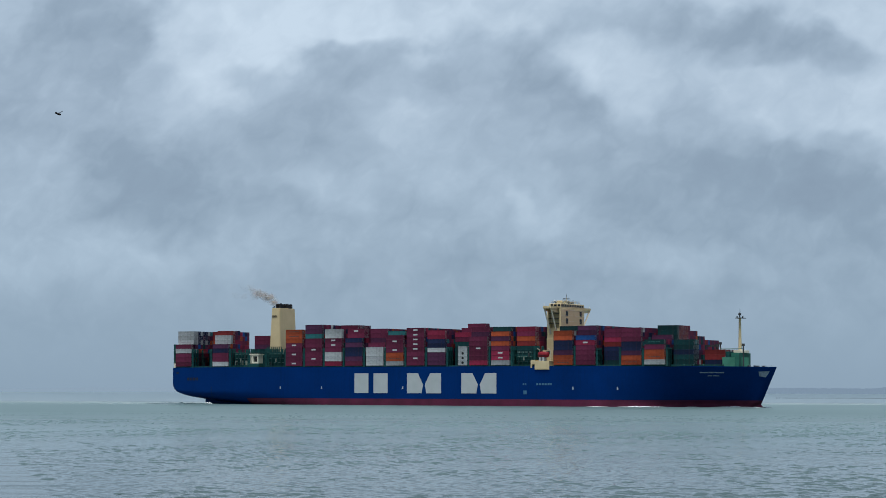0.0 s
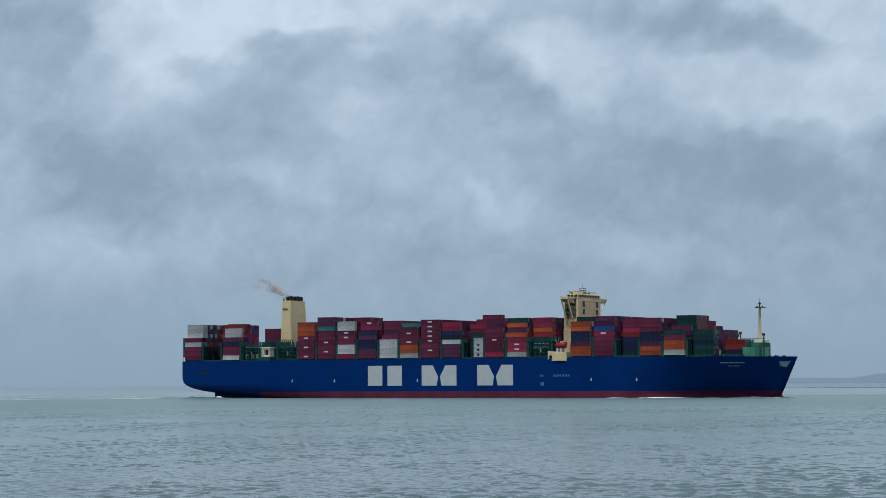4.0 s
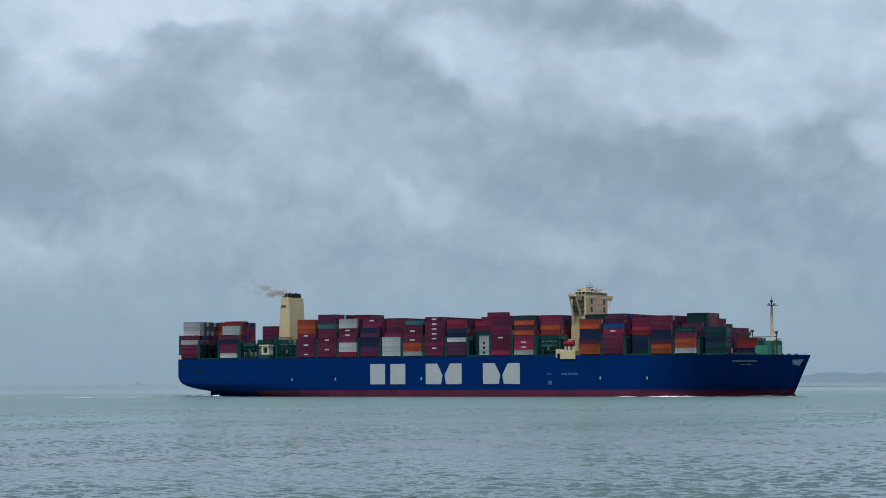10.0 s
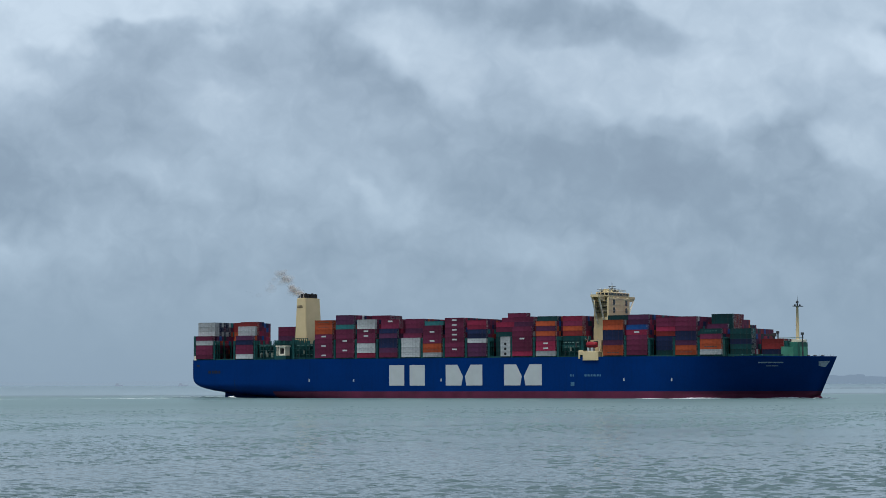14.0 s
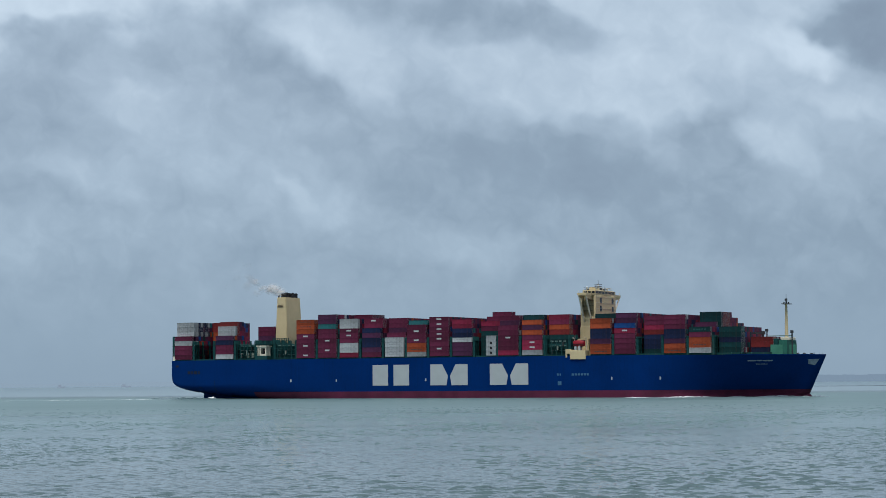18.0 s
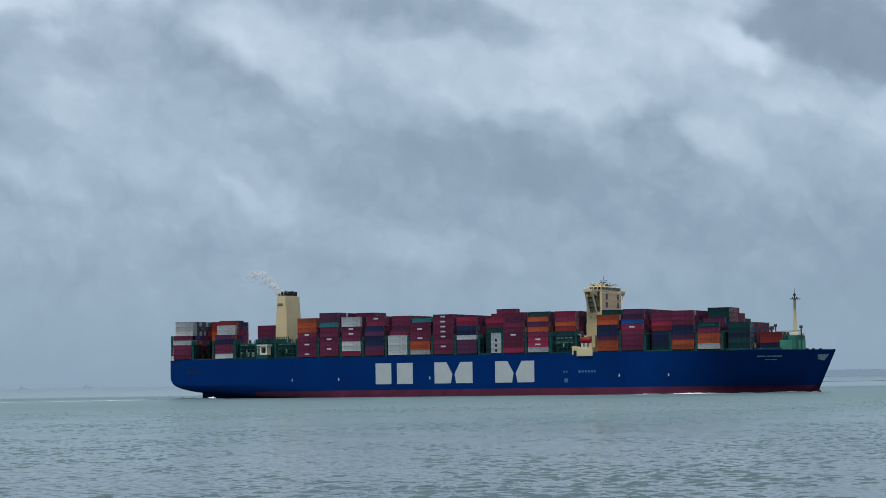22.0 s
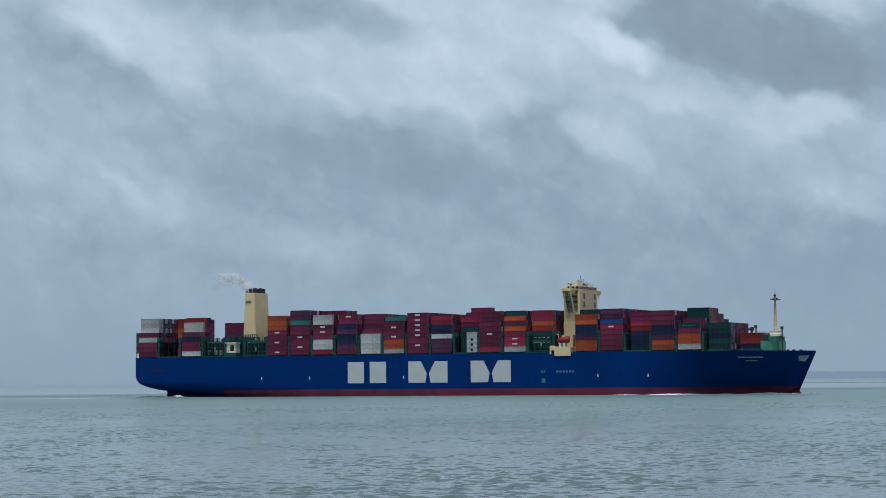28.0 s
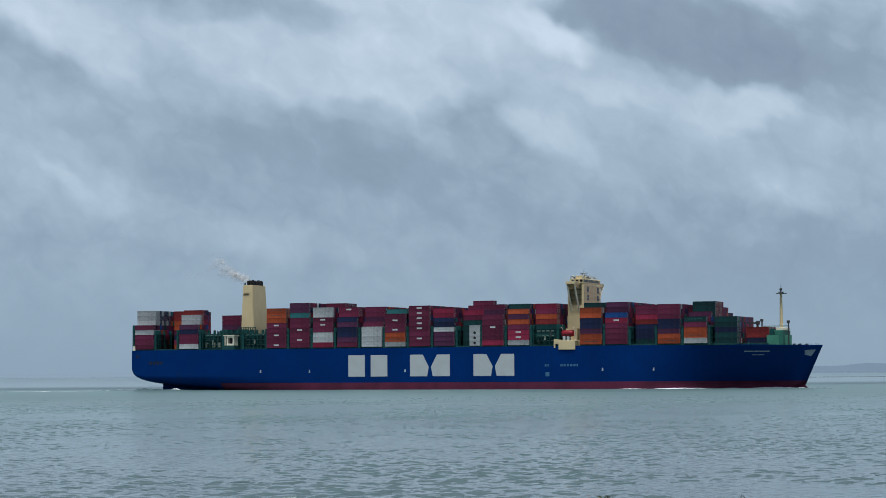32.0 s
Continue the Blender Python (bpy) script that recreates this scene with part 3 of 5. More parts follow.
# 1 unit of the haze scale is about 1.2 m at this distance
K = 4300 / FOCAL
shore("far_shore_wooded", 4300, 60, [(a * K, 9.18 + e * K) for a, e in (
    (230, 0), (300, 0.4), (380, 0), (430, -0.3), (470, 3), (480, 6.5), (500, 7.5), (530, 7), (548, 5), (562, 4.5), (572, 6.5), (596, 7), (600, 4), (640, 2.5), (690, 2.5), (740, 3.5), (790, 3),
    (850, 2.5), (920, 2.5), (975, 3), (1000, 6), (1020, 7.4), (1045, 6.5), (1100, 6), (1200, 3), (1500, 1))], M_SHORE, "distant low wooded shore, blue from a painted haze glow", 3)
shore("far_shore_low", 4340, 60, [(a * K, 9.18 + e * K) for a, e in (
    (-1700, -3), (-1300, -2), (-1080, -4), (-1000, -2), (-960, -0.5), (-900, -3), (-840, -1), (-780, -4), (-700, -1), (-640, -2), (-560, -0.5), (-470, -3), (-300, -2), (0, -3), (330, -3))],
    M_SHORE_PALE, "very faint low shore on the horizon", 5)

# ------------------------------------------------------------------ the container ship (x from the stern, y to port, z from the load line)
ship = tagged(new("container_ship"), "very large blue container ship with dark red boot-topping, fully laden", "ship")
TOP = 21.6          # hull's upper edge
HALF = 30.5


def stem(z):
    """Where the stem stands at a height."""
    return 390.6 + 9.4 * max(0.0, z) / TOP - (0.9 * min(0.0, z))


def keel_rise(s):
    """Height of the counter's underside near the stern."""
    pts = ((0, 8.0), (0.25, 7.0), (0.7, 6.1), (1.4, 5.2), (2.5, 4.4), (4.2, 3.6), (6.5, 2.9), (10, 2.2), (20, 0.8), (32, -0.3), (45, -1.3), (60, -2.5), (90, -5), (400, -5))
    for (a, za), (b, zb) in zip(pts, pts[1:]):
        if s <= b:
            return za + (zb - za) * (s - a) / (b - a)
    return -5.0


def sheer(s):
    """The upper edge falls a little towards the bow."""
    return 1 - 0.045 * max(0.0, (s - 300) / 100)


def half_breadth(s, z):
    q = max(0.0, (s - 262) / (stem(z) - 262))
    at_deck = HALF * (1 - max(0.0, (q - 0.52) / 0.48) ** 2.3)
    e = min(1.0, max(0.0, (q - 0.38) / 0.56))      # hollow entrance at the waterline
    at_line = HALF * (1 - e * e * (3 - 2 * e))
    p = min(1.0, max(0.0, z / TOP))
    b = at_line + (at_deck - at_line) * p ** 1.05
    k = keel_rise(s)
    if s < 110:     # round bilge and fine run aft
        r = 3.0 + 8.0 * min(1, s / 60)
        f = min(1.0, max(0.0, (z - k) / r))
        fine = (1 - (1 - f) ** 2.4) ** (1 / 2.4)
        mix = max(0.0, 1 - s / 110)
        b *= fine * mix + (1 - mix)
        b *= 1 - 0.03 * max(0.0, 1 - s / 14) ** 2
    return max(0.0, b)


def hull_strip(name, levels, s_from, material, label, s_to=400):
    """A belt of shell plating between heights, both sides, with a transom where it reaches the stern."""
    cols = [v for v in (0, 0.12, 0.25, 0.45, 0.7, 1.0, 1.4, 1.9, 2.5, 3.3, 4.2, 5.3, 6.5, 8, 10, 12.5, 16, 22, 30, 40, 55, 70, 90, 110) if v >= s_from]
    cols = sorted(set([s_from] + cols + [150, 200, 240] + [262 + (400 - 262) * k / 30 for k in range(30)]))
    cols = [c for c in cols if c < s_to] + ([s_to] if s_to < 400 else [])
    bm = bmesh.new()
    sides = []
    for sign in (-1, 1):
        grid = []
        for z0 in levels:
            row = []
            for s in cols:
                z = max(z0, keel_rise(s) + 0.01)
                x = s if s <= 262 else 262 + (s - 262) / 138 * (stem(z) - 262)
                row.append(bm.verts.new((x, sign * half_breadth(x, z), z * sheer(x))))
            if s_to == 400:
                row.append(bm.verts.new((stem(z0), 0, z0 * sheer(400))))
            grid.append(row)
        for a, b in zip(grid, grid[1:]):
            for k in range(len(a) - 1):
                vs = (a[k], a[k + 1], b[k + 1], b[k])
                if len({v.co.to_tuple(4) for v in vs}) == 4:
                    bm.faces.new(vs if sign < 0 else vs[::-1])
                elif len({v.co.to_tuple(4) for v in vs}) == 3:
                    seen, tri = set(), []
                    for v in vs:
                        if v.co.to_tuple(4) not in seen:
                            seen.add(v.co.to_tuple(4))
                            tri.append(v)
                    bm.faces.new(tri)
        sides.append(grid)
    if s_from == 0:
        for ka in range(len(levels) - 1):
            a, b = sides[0], sides[1]
            vs = [a[ka][0], b[ka][0], b[ka + 1][0], a[ka + 1][0]]
            if (vs[0].co - vs[3].co).length > 0.01:
                bm.faces.new(vs)
        for k in range(22):     # underside of the counter
            a, b = sides[0][0], sides[1][0]
            if k + 1 < len(a) - 1:
                bm.faces.new((a[k], a[k + 1], b[k + 1], b[k]))
    bmesh.ops.remove_doubles(bm, verts=bm.verts[:], dist=0.002)
    ob = part(name, bm, material, ship, label, True)
    return ob


hull = hull_strip("hull", (2.45, 2.9, 3.4, 4.0, 4.6, 5.3, 6.0, 6.8, 7.6, 8.4, 9.3, 10.5, 13.0, 15.5, 18.0, 20.0, TOP), 0, M_HULL, "royal blue painted steel hull plating")
hull_strip("boot_topping", (-5.0, -2.0, 0.0, 1.2, 2.45), 58, M_BOOT, "weathered dark red boot-topping at the waterline")
hull_strip("stern_plating", (-5.0, -2.0, -0.5, 0.5, 1.2, 1.8, 2.45), 0, M_HULL, "dark blue plating under the counter", 58)
part_box("rudder", ship, M_HULL, 4.0, 13.3, -0.6, 0.6, -5, 3.6, "dark blue rudder under the counter", 0.3)


def skeg():
    """The narrow after body under the counter."""
    bm = bmesh.new()
    rings = []
    for s, w in ((13, 0.6), (24, 2.6), (38, 7.5), (55, 15.0), (75, 24.0)):
        rings.append([bm.verts.new((s, y, z)) for y, z in ((-w, 3.4), (-w * 0.8, -5), (w * 0.8, -5), (w, 3.4))])
    for a, b in zip(rings, rings[1:]):
        for k in range(3):
            bm.faces.new((a[k], a[k + 1], b[k + 1], b[k]))
    bm.faces.new(rings[0])
    part("skeg", bm, M_HULL, ship, "dark blue skeg at the stern")


skeg()


def deck():
    bm = bmesh.new()
    cols = [0, 4, 10, 20, 60, 120, 200, 262] + [262 + 136 * k / 20 for k in range(1, 21)]
    prev = None
    for s in cols:
        hb = half_breadth(s, TOP) - 0.25
        zd = TOP * sheer(s) - 0.35
        cur = [bm.verts.new((s, -hb, zd)), bm.verts.new((s, hb, zd))]
        if prev:
            bm.faces.new((prev[0], cur[0], cur[1], prev[1]))
        prev = cur
    part("deck", bm, M_DECK, ship, "green painted deck plating")


deck()


def bulwark():
    """A raised edge round the bow and a rub rail along the sheer."""
    bm = bmesh.new()
    for sign in (-1, 1):
        prev = None
        for k in range(25):
            s = 352 + (stem(TOP) - 352.05) * k / 24
            hb = half_breadth(s, TOP)
            h = 0.1 + 0.35 * min(1, k / 5)
            top = TOP * sheer(s)
            cur = [bm.verts.new((s, sign * hb, top - 0.02)), bm.verts.new((s, sign * (hb + 0.1), top + h)), bm.verts.new((s, sign * max(0, hb - 0.25), top + h)), bm.verts.new((s, sign * max(0, hb - 0.25), top - 0.02))]
            if prev:
                for j in range(3):
                    bm.faces.new((prev[j], cur[j], cur[j + 1], prev[j + 1]))
            prev = cur
    part("bulwark", bm, M_HULL, ship, "low blue bulwark round the bow")


bulwark()


def side_sheet(name, outline, material, parent, label="", lift=0.06, at=None):
    """A thin painted shape on the starboard side, cut to the side's curve."""
    bm = bmesh.new()
    vs = []
    for s, z in outline:
        hb = half_breadth(s, z / sheer(s)) if at is None else at
        vs.append(bm.verts.new((s, -hb - lift, z)))
    f = bm.faces.new(vs)
    ext = bmesh.ops.extrude_face_region(bm, geom=[f])
    for v in ext["geom"]:
        if isinstance(v, bmesh.types.BMVert):
            v.co.y += lift * 0.8
    return part(name, bm, material, parent, label)


# three large white marks amidships, drawn as plain shapes
def side_marks():
    z0, z1 = 5.8, 17.7
    e0 = tagged(new("white_side_mark"), "large white block mark in two panels")
    e0.parent = ship
    side_sheet("panel", [(139.5, z0), (149.6, z0), (149.6, z1), (139.5, z1)], M_WHITE, e0)
    side_sheet("panel", [(153.2, z0), (163.3, z0), (163.3, z1), (153.2, z1)], M_WHITE, e0)
    for s in (177.0, 214.6):
        e1 = tagged(new("white_side_mark"), "large white block mark with notched edge")
        e1.parent = ship
        # two slanted panels that lean together
        side_sheet("panel", [(s, z0), (s + 10.2, z0), (s + 11.2, z0 + 5.2), (s + 7.6, z1), (s, z1)], M_WHITE, e1)
        side_sheet("panel", [(s + 13.5, z0), (s + 23.7, z0), (s + 23.7, z1), (s + 16.1, z1), (s + 12.5, z0 + 5.2)], M_WHITE, e1)


side_marks()

# small marks along the side: tug points, name and port as bars
for s, z in ((84.6, 9.0), (115.4, 9.0), (174.0, 9.0), (288.4, 9.0), (316.6, 8.9)):
    side_sheet("tug_mark", [(s - 0.45, z - 0.8), (s + 0.45, z - 0.8), (s + 0.3, z + 0.8), (s - 0.3, z + 0.8)], M_WHITE, ship)
for s, w in ((254.6, 1.0), (256.2, 0.7), (263.4, 1.3), (265.3, 1.3), (267.2, 1.1), (268.9, 1.4), (270.9, 1.2), (272.6, 0.9)):
    side_sheet("side_lettering_bar", [(s + 1.2, 10.7), (s + w + 1.2, 10.7), (s + w + 1.2, 11.9), (s + 1.2, 11.9)], M_PALEBLUE, ship)
side_sheet("pilot_door_patch", [(256.2, 5.4), (258.4, 5.4), (258.4, 7.6), (256.2, 7.6)], M_PALEBLUE, ship)
for s, w in ((363.6, 4.2), (368.2, 2.4), (371.0, 4.6)):
    side_sheet("bow_name_bar", [(s, 17.5), (s + w, 17.5), (s + w, 18.15), (s, 18.15)], M_CREST, ship, lift=0.25)
for s, w in ((367.0, 2.2), (369.6, 3.0)):
    side_sheet("bow_name_bar", [(s, 15.8), (s + w, 15.8), (s + w, 16.2), (s, 16.2)], M_CREST, ship, lift=0.25)
for s, w in ((12.0, 2.0), (14.6, 1.4), (16.5, 2.3), (19.4, 1.5)):
    side_sheet("stern_name_bar", [(s, 13.4), (s + w, 13.4), (s + w, 15.2), (s, 15.2)], M_DARKMARK, ship)
side_sheet("bow_crest", [(391.6, 15.9), (394.4, 15.2), (396.9, 18.6), (391.9, 18.4)], M_CREST, ship, "white crest on the bow", 0.3)
for k in range(6):      # draught figures as small bars
    side_sheet("draught_mark", [(31.0, 3.2 + 1.1 * k), (31.7, 3.2 + 1.1 * k), (31.7, 3.7 + 1.1 * k), (31.0, 3.7 + 1.1 * k)], M_DARKMARK, ship)
# the opening's dark inside is painted on the closed shell as a flat patch
side_sheet("mooring_opening_shade", [(3.2, 17.6), (5.2, 17.6), (5.4, 18.2), (5.2, 18.8), (3.2, 18.8), (3.0, 18.2)], M_DARKMARK, ship, "dark painted patch for the shade in the mooring opening")
side_sheet("overflow_scupper", [(20.0, 3.6), (22.6, 3.6), (22.4, 5.4), (20.4, 5.4)], M_DARKMARK, ship)

# ------------------------------------------------------------------ bays
BAYS = [2.6, 17.2, 32.0, 46.4, 74.4, 88.4, 103.1, 117.6, 132.6, 147.6, 161.9, 176.5, 191.1, 205.7, 219.8, 234.6, 249.0, 275.8, 290.1, 304.6, 319.0, 333.3, 347.8, 362.3]
BASE, TIER, ROW = 22.35, 2.8, 2.53
GAPS = [0.6] + [b + 12.3 for b in BAYS[:3]] + [59.2, 72.0, 87.0] + [b + 12.45 for b in BAYS[5:16]] + [262.2] + [b + 12.35 for b in BAYS[17:22]]


def coamings():
    for s in BAYS:
        hb = min(29.6, half_breadth(s + 12, TOP) - 0.9)
        if hb > 3:
            part_box("hatch_coaming", ship, M_GREEN, s - 0.2, s + 12.4, -hb, hb, TOP - 0.34, BASE - 0.03, "dark green hatch coaming")


coamings()


def lashing_bridge(s, low, tall):
    """Steel gallery across the deck between two bays: uprights, walkways and rails."""
    hb = min(30.0, half_breadth(s + 0.8, TOP) - 0.5)
    lb = tagged(new("lashing_bridge"), "dark green steel lashing bridge")
    lb.parent = ship
    lb.location = (s, 0, 0)
    for z in low:
        part_box("walkway", lb, M_GREEN, 0.0, 1.5, -hb, hb, z, z + 0.18)
        for dz in (0.55, 1.1):
            part_box("rail", lb, M_RAILGREEN, 0.02, 0.09, -hb, hb, z + dz, z + dz + 0.07)
    ys = [-hb + 0.2, -hb + 2.7, -hb + 5.2, -hb + 10.3, -hb + 17.8, -hb + 25.3, hb - 10, hb - 0.5]
    for y in ys:
        part_box("post", lb, M_GREEN, 0.1, 1.4, y, y + 0.35, TOP - 0.3, tall)
    for y0 in ys[:3]:
        part_tube("brace", lb, M_GREEN, (0.7, y0 + 0.2, TOP + 0.2), (0.7, y0 + 2.6, low[0]), 0.1, sides=5)
    return lb


for g_s in GAPS:
    if g_s < 1:
        lashing_bridge(g_s - 0.6, (24.6, 27.4, 30.2, 33.0), 36.4)
    elif g_s < 380:
        lashing_bridge(g_s + 0.2, (25.0, 27.9, 30.8), 33.2 if g_s < 300 else 31.6)

# open galleries over the bays that carry no boxes at the side
def side_gallery(s0, s1, top):
    """Uprights and rails along the ship's side past an open bay."""
    ga = tagged(new("side_gallery"), "dark green open steel gallery with railings")
    ga.parent = ship
    n = int((s1 - s0) / 2.4)
    for k in range(n + 1):
        x = s0 + (s1 - s0) * k / n
        part_box("post", ga, M_GREEN, x - 0.12, x + 0.12, -29.9, -29.6, TOP - 0.3, top)
    z = TOP + 1.1
    while z < top + 0.1:
        part_box("rail", ga, M_RAILGREEN, s0, s1, -29.95, -29.85, z, z + 0.09)
        part_box("walkway", ga, M_GREEN, s0, s1, -29.5, -27.6, z - 1.2, z - 1.05)
        z += 2.7
    part_box("screen", ga, M_GREEN, s0 + 0.3, s1 - 0.3, -27.3, -27.1, TOP - 0.3, top - 2.0)
    for k in range(3):
        x = s0 + (s1 - s0) * (0.2 + 0.28 * k)
        part_box("stair_string", ga, M_CREAMWHITE if k == 1 else M_STEEL, x, x + 0.7, -28.8, -28.2, TOP + 1.2 + 2.2 * k, TOP + 3.4 + 2.2 * k)
    for j in range(3):
        for k in range(4):
            x = s0 + (s1 - s0) * (0.12 + 0.22 * k)
            part_box("cable_tray", ga, M_RAILPALE, x, x + 1.7, -27.75, -27.35, TOP + 2.6 + 2.7 * j, TOP + 3.1 + 2.7 * j, "pale green cable tray")
    return ga


side_gallery(46.8, 59.0, 32.6)
side_gallery(72.6, 87.0, 32.6)
side_gallery(249.4, 261.2, 30.4)


# ------------------------------------------------------------------ funnel island
def funnel():
    fu = tagged(new("funnel"), "tall cream funnel casing with black exhaust pipes")
    fu.parent = ship
    bm = bmesh.new()
    lo = [(60.6, -8.4), (68.8, -8.4), (68.8, 9.9), (60.6, 9.9)]
    hi = [(61.4, -7.6), (67.6, -7.6), (67.6, 9.2), (61.4, 9.2)]
    a = [bm.verts.new((x, y, TOP - 0.3)) for x, y in lo]
    m_ = [bm.verts.new((x, y, 34.0)) for x, y in lo]
    b = [bm.verts.new((x, y, 59.4)) for x, y in hi]
    for p, q in ((a, m_), (m_, b)):
        for k in range(4):
            bm.faces.new((p[k], p[(k + 1) % 4], q[(k + 1) % 4], q[k]))
    bm.faces.new(b)
    bmesh.ops.bevel(bm, geom=[e for e in bm.edges], offset=0.35, segments=2, affect="EDGES")
    part("casing", bm, M_CREAM, fu)
    for x, y, r, h in ((64.0, -4.4, 0.75, 2.9), (66.3, -4.6, 0.75, 3.0), (64.0, 2.6, 0.8, 2.9), (66.3, 2.6, 0.8, 3.0), (64.0, 6.0, 0.7, 2.7), (66.3, 6.2, 0.7, 2.8)):
        part_tube("exhaust_pipe", fu, M_BLACK, (x, y, 59.2), (x, y, 59.4 + h), r, r * 0.98, 12, "soot-black exhaust pipe")
    for x in (63.2, 65.5):
        for y0, y1 in ((-5.9, -2.9), (1.4, 7.2)):
            part_box("pipe_screen", fu, M_BLACK, x, x + 1.6, y0, y1, 59.38, 61.9, "black pipe enclosure", 0.1)
    for x, y, h in ((61.8, -6.6, 1.0), (62.4, -6.2, 1.3), (61.9, 3.0, 0.9)):
        part_tube("vent_pipe", fu, M_BLACK, (x, y, 59.2), (x, y, 59.4 + h), 0.28, sides=6)
    # dark plain bar where the owner's mark stands
    part_box("funnel_mark", fu, M_MARKBROWN, 61.9, 65.8, -7.95, -7.72, 53.4, 54.2, "faded brown bar mark")
    part_box("funnel_mark", fu, M_MARKBROWN, 62.2, 65.4, -7.95, -7.74, 54.5, 54.8, "faded brown bar mark")
    for k in range(9):
        part_box("louvre", fu, M_STEEL, 61.2 + 0.8 * k, 61.8 + 0.8 * k, -8.55, -8.38, 30.6, 33.0)
    return fu


funnel()


def engine_casing():
    """Low cream house at the ship's side below the funnel, with openings."""
    ec = tagged(new("side_house"), "small cream deck house with dark doorways")
    ec.parent = ship
    part_box("roof", ec, M_CREAMWHITE, 60.4, 67.6, -30.0, -24.0, 29.4, 30.0)
    part_box("base", ec, M_GREEN, 60.6, 67.4, -29.7, -24.6, TOP - 0.3, 24.0, "dark green foot of the house")
    for x0, x1 in ((62.4, 63.2), (66.2, 67.0)):
        part_box("wall", ec, M_CREAMWHITE, x0, x1, -29.6, -25.0, 24.0, 29.4)
    part_box("wall", ec, M_CREAMWHITE, 61.0, 67.0, -25.0, -24.6, 24.0, 29.4)
    part_box("sill", ec, M_CREAMWHITE, 63.2, 66.2, -29.5, -29.2, 24.0, 25.0)
    part_box("lintel", ec, M_CREAMWHITE, 63.2, 66.2, -29.5, -29.2, 28.4, 29.4)
    # black drum stands in for the shade inside the doorway
    part_tube("doorway_shade_drum", ec, M_BLACK, (64.8, -28.4, 24.0), (64.8, -28.4, 28.4), 1.0, 0.8, 10, "black rounded drum in place of the doorway's shade")
    for x in (60.7, 61.6):
        part_box("post", ec, M_CREAMWHITE, x, x + 0.3, -29.6, -29.3, 24.0, 29.4)
    # lattice of the casing's walkway in front of the funnel's foot
    part_box("casing_screen", ec, M_GREEN, 59.6, 70.6, -9.6, -9.3, TOP - 0.3, 31.6, "dark green plated screen")
    for k in range(8):
        part_box("lattice_post", ec, M_GREEN, 59.6 + 1.5 * k, 60.2 + 1.5 * k, -9.7, -9.4, 31.6, 34.8)
    for z in (32.9, 34.5):
        part_box("lattice_rail", ec, M_GREEN, 59.6, 70.7, -9.75, -9.7, z, z + 0.3)
    for x in (48.0, 52.5, 56.0):
        part_box("winch_house", ec, M_CREAMWHITE, x, x + 1.6, -28.2, -26.8, 23.0, 25.8)
    return ec


engine_casing()


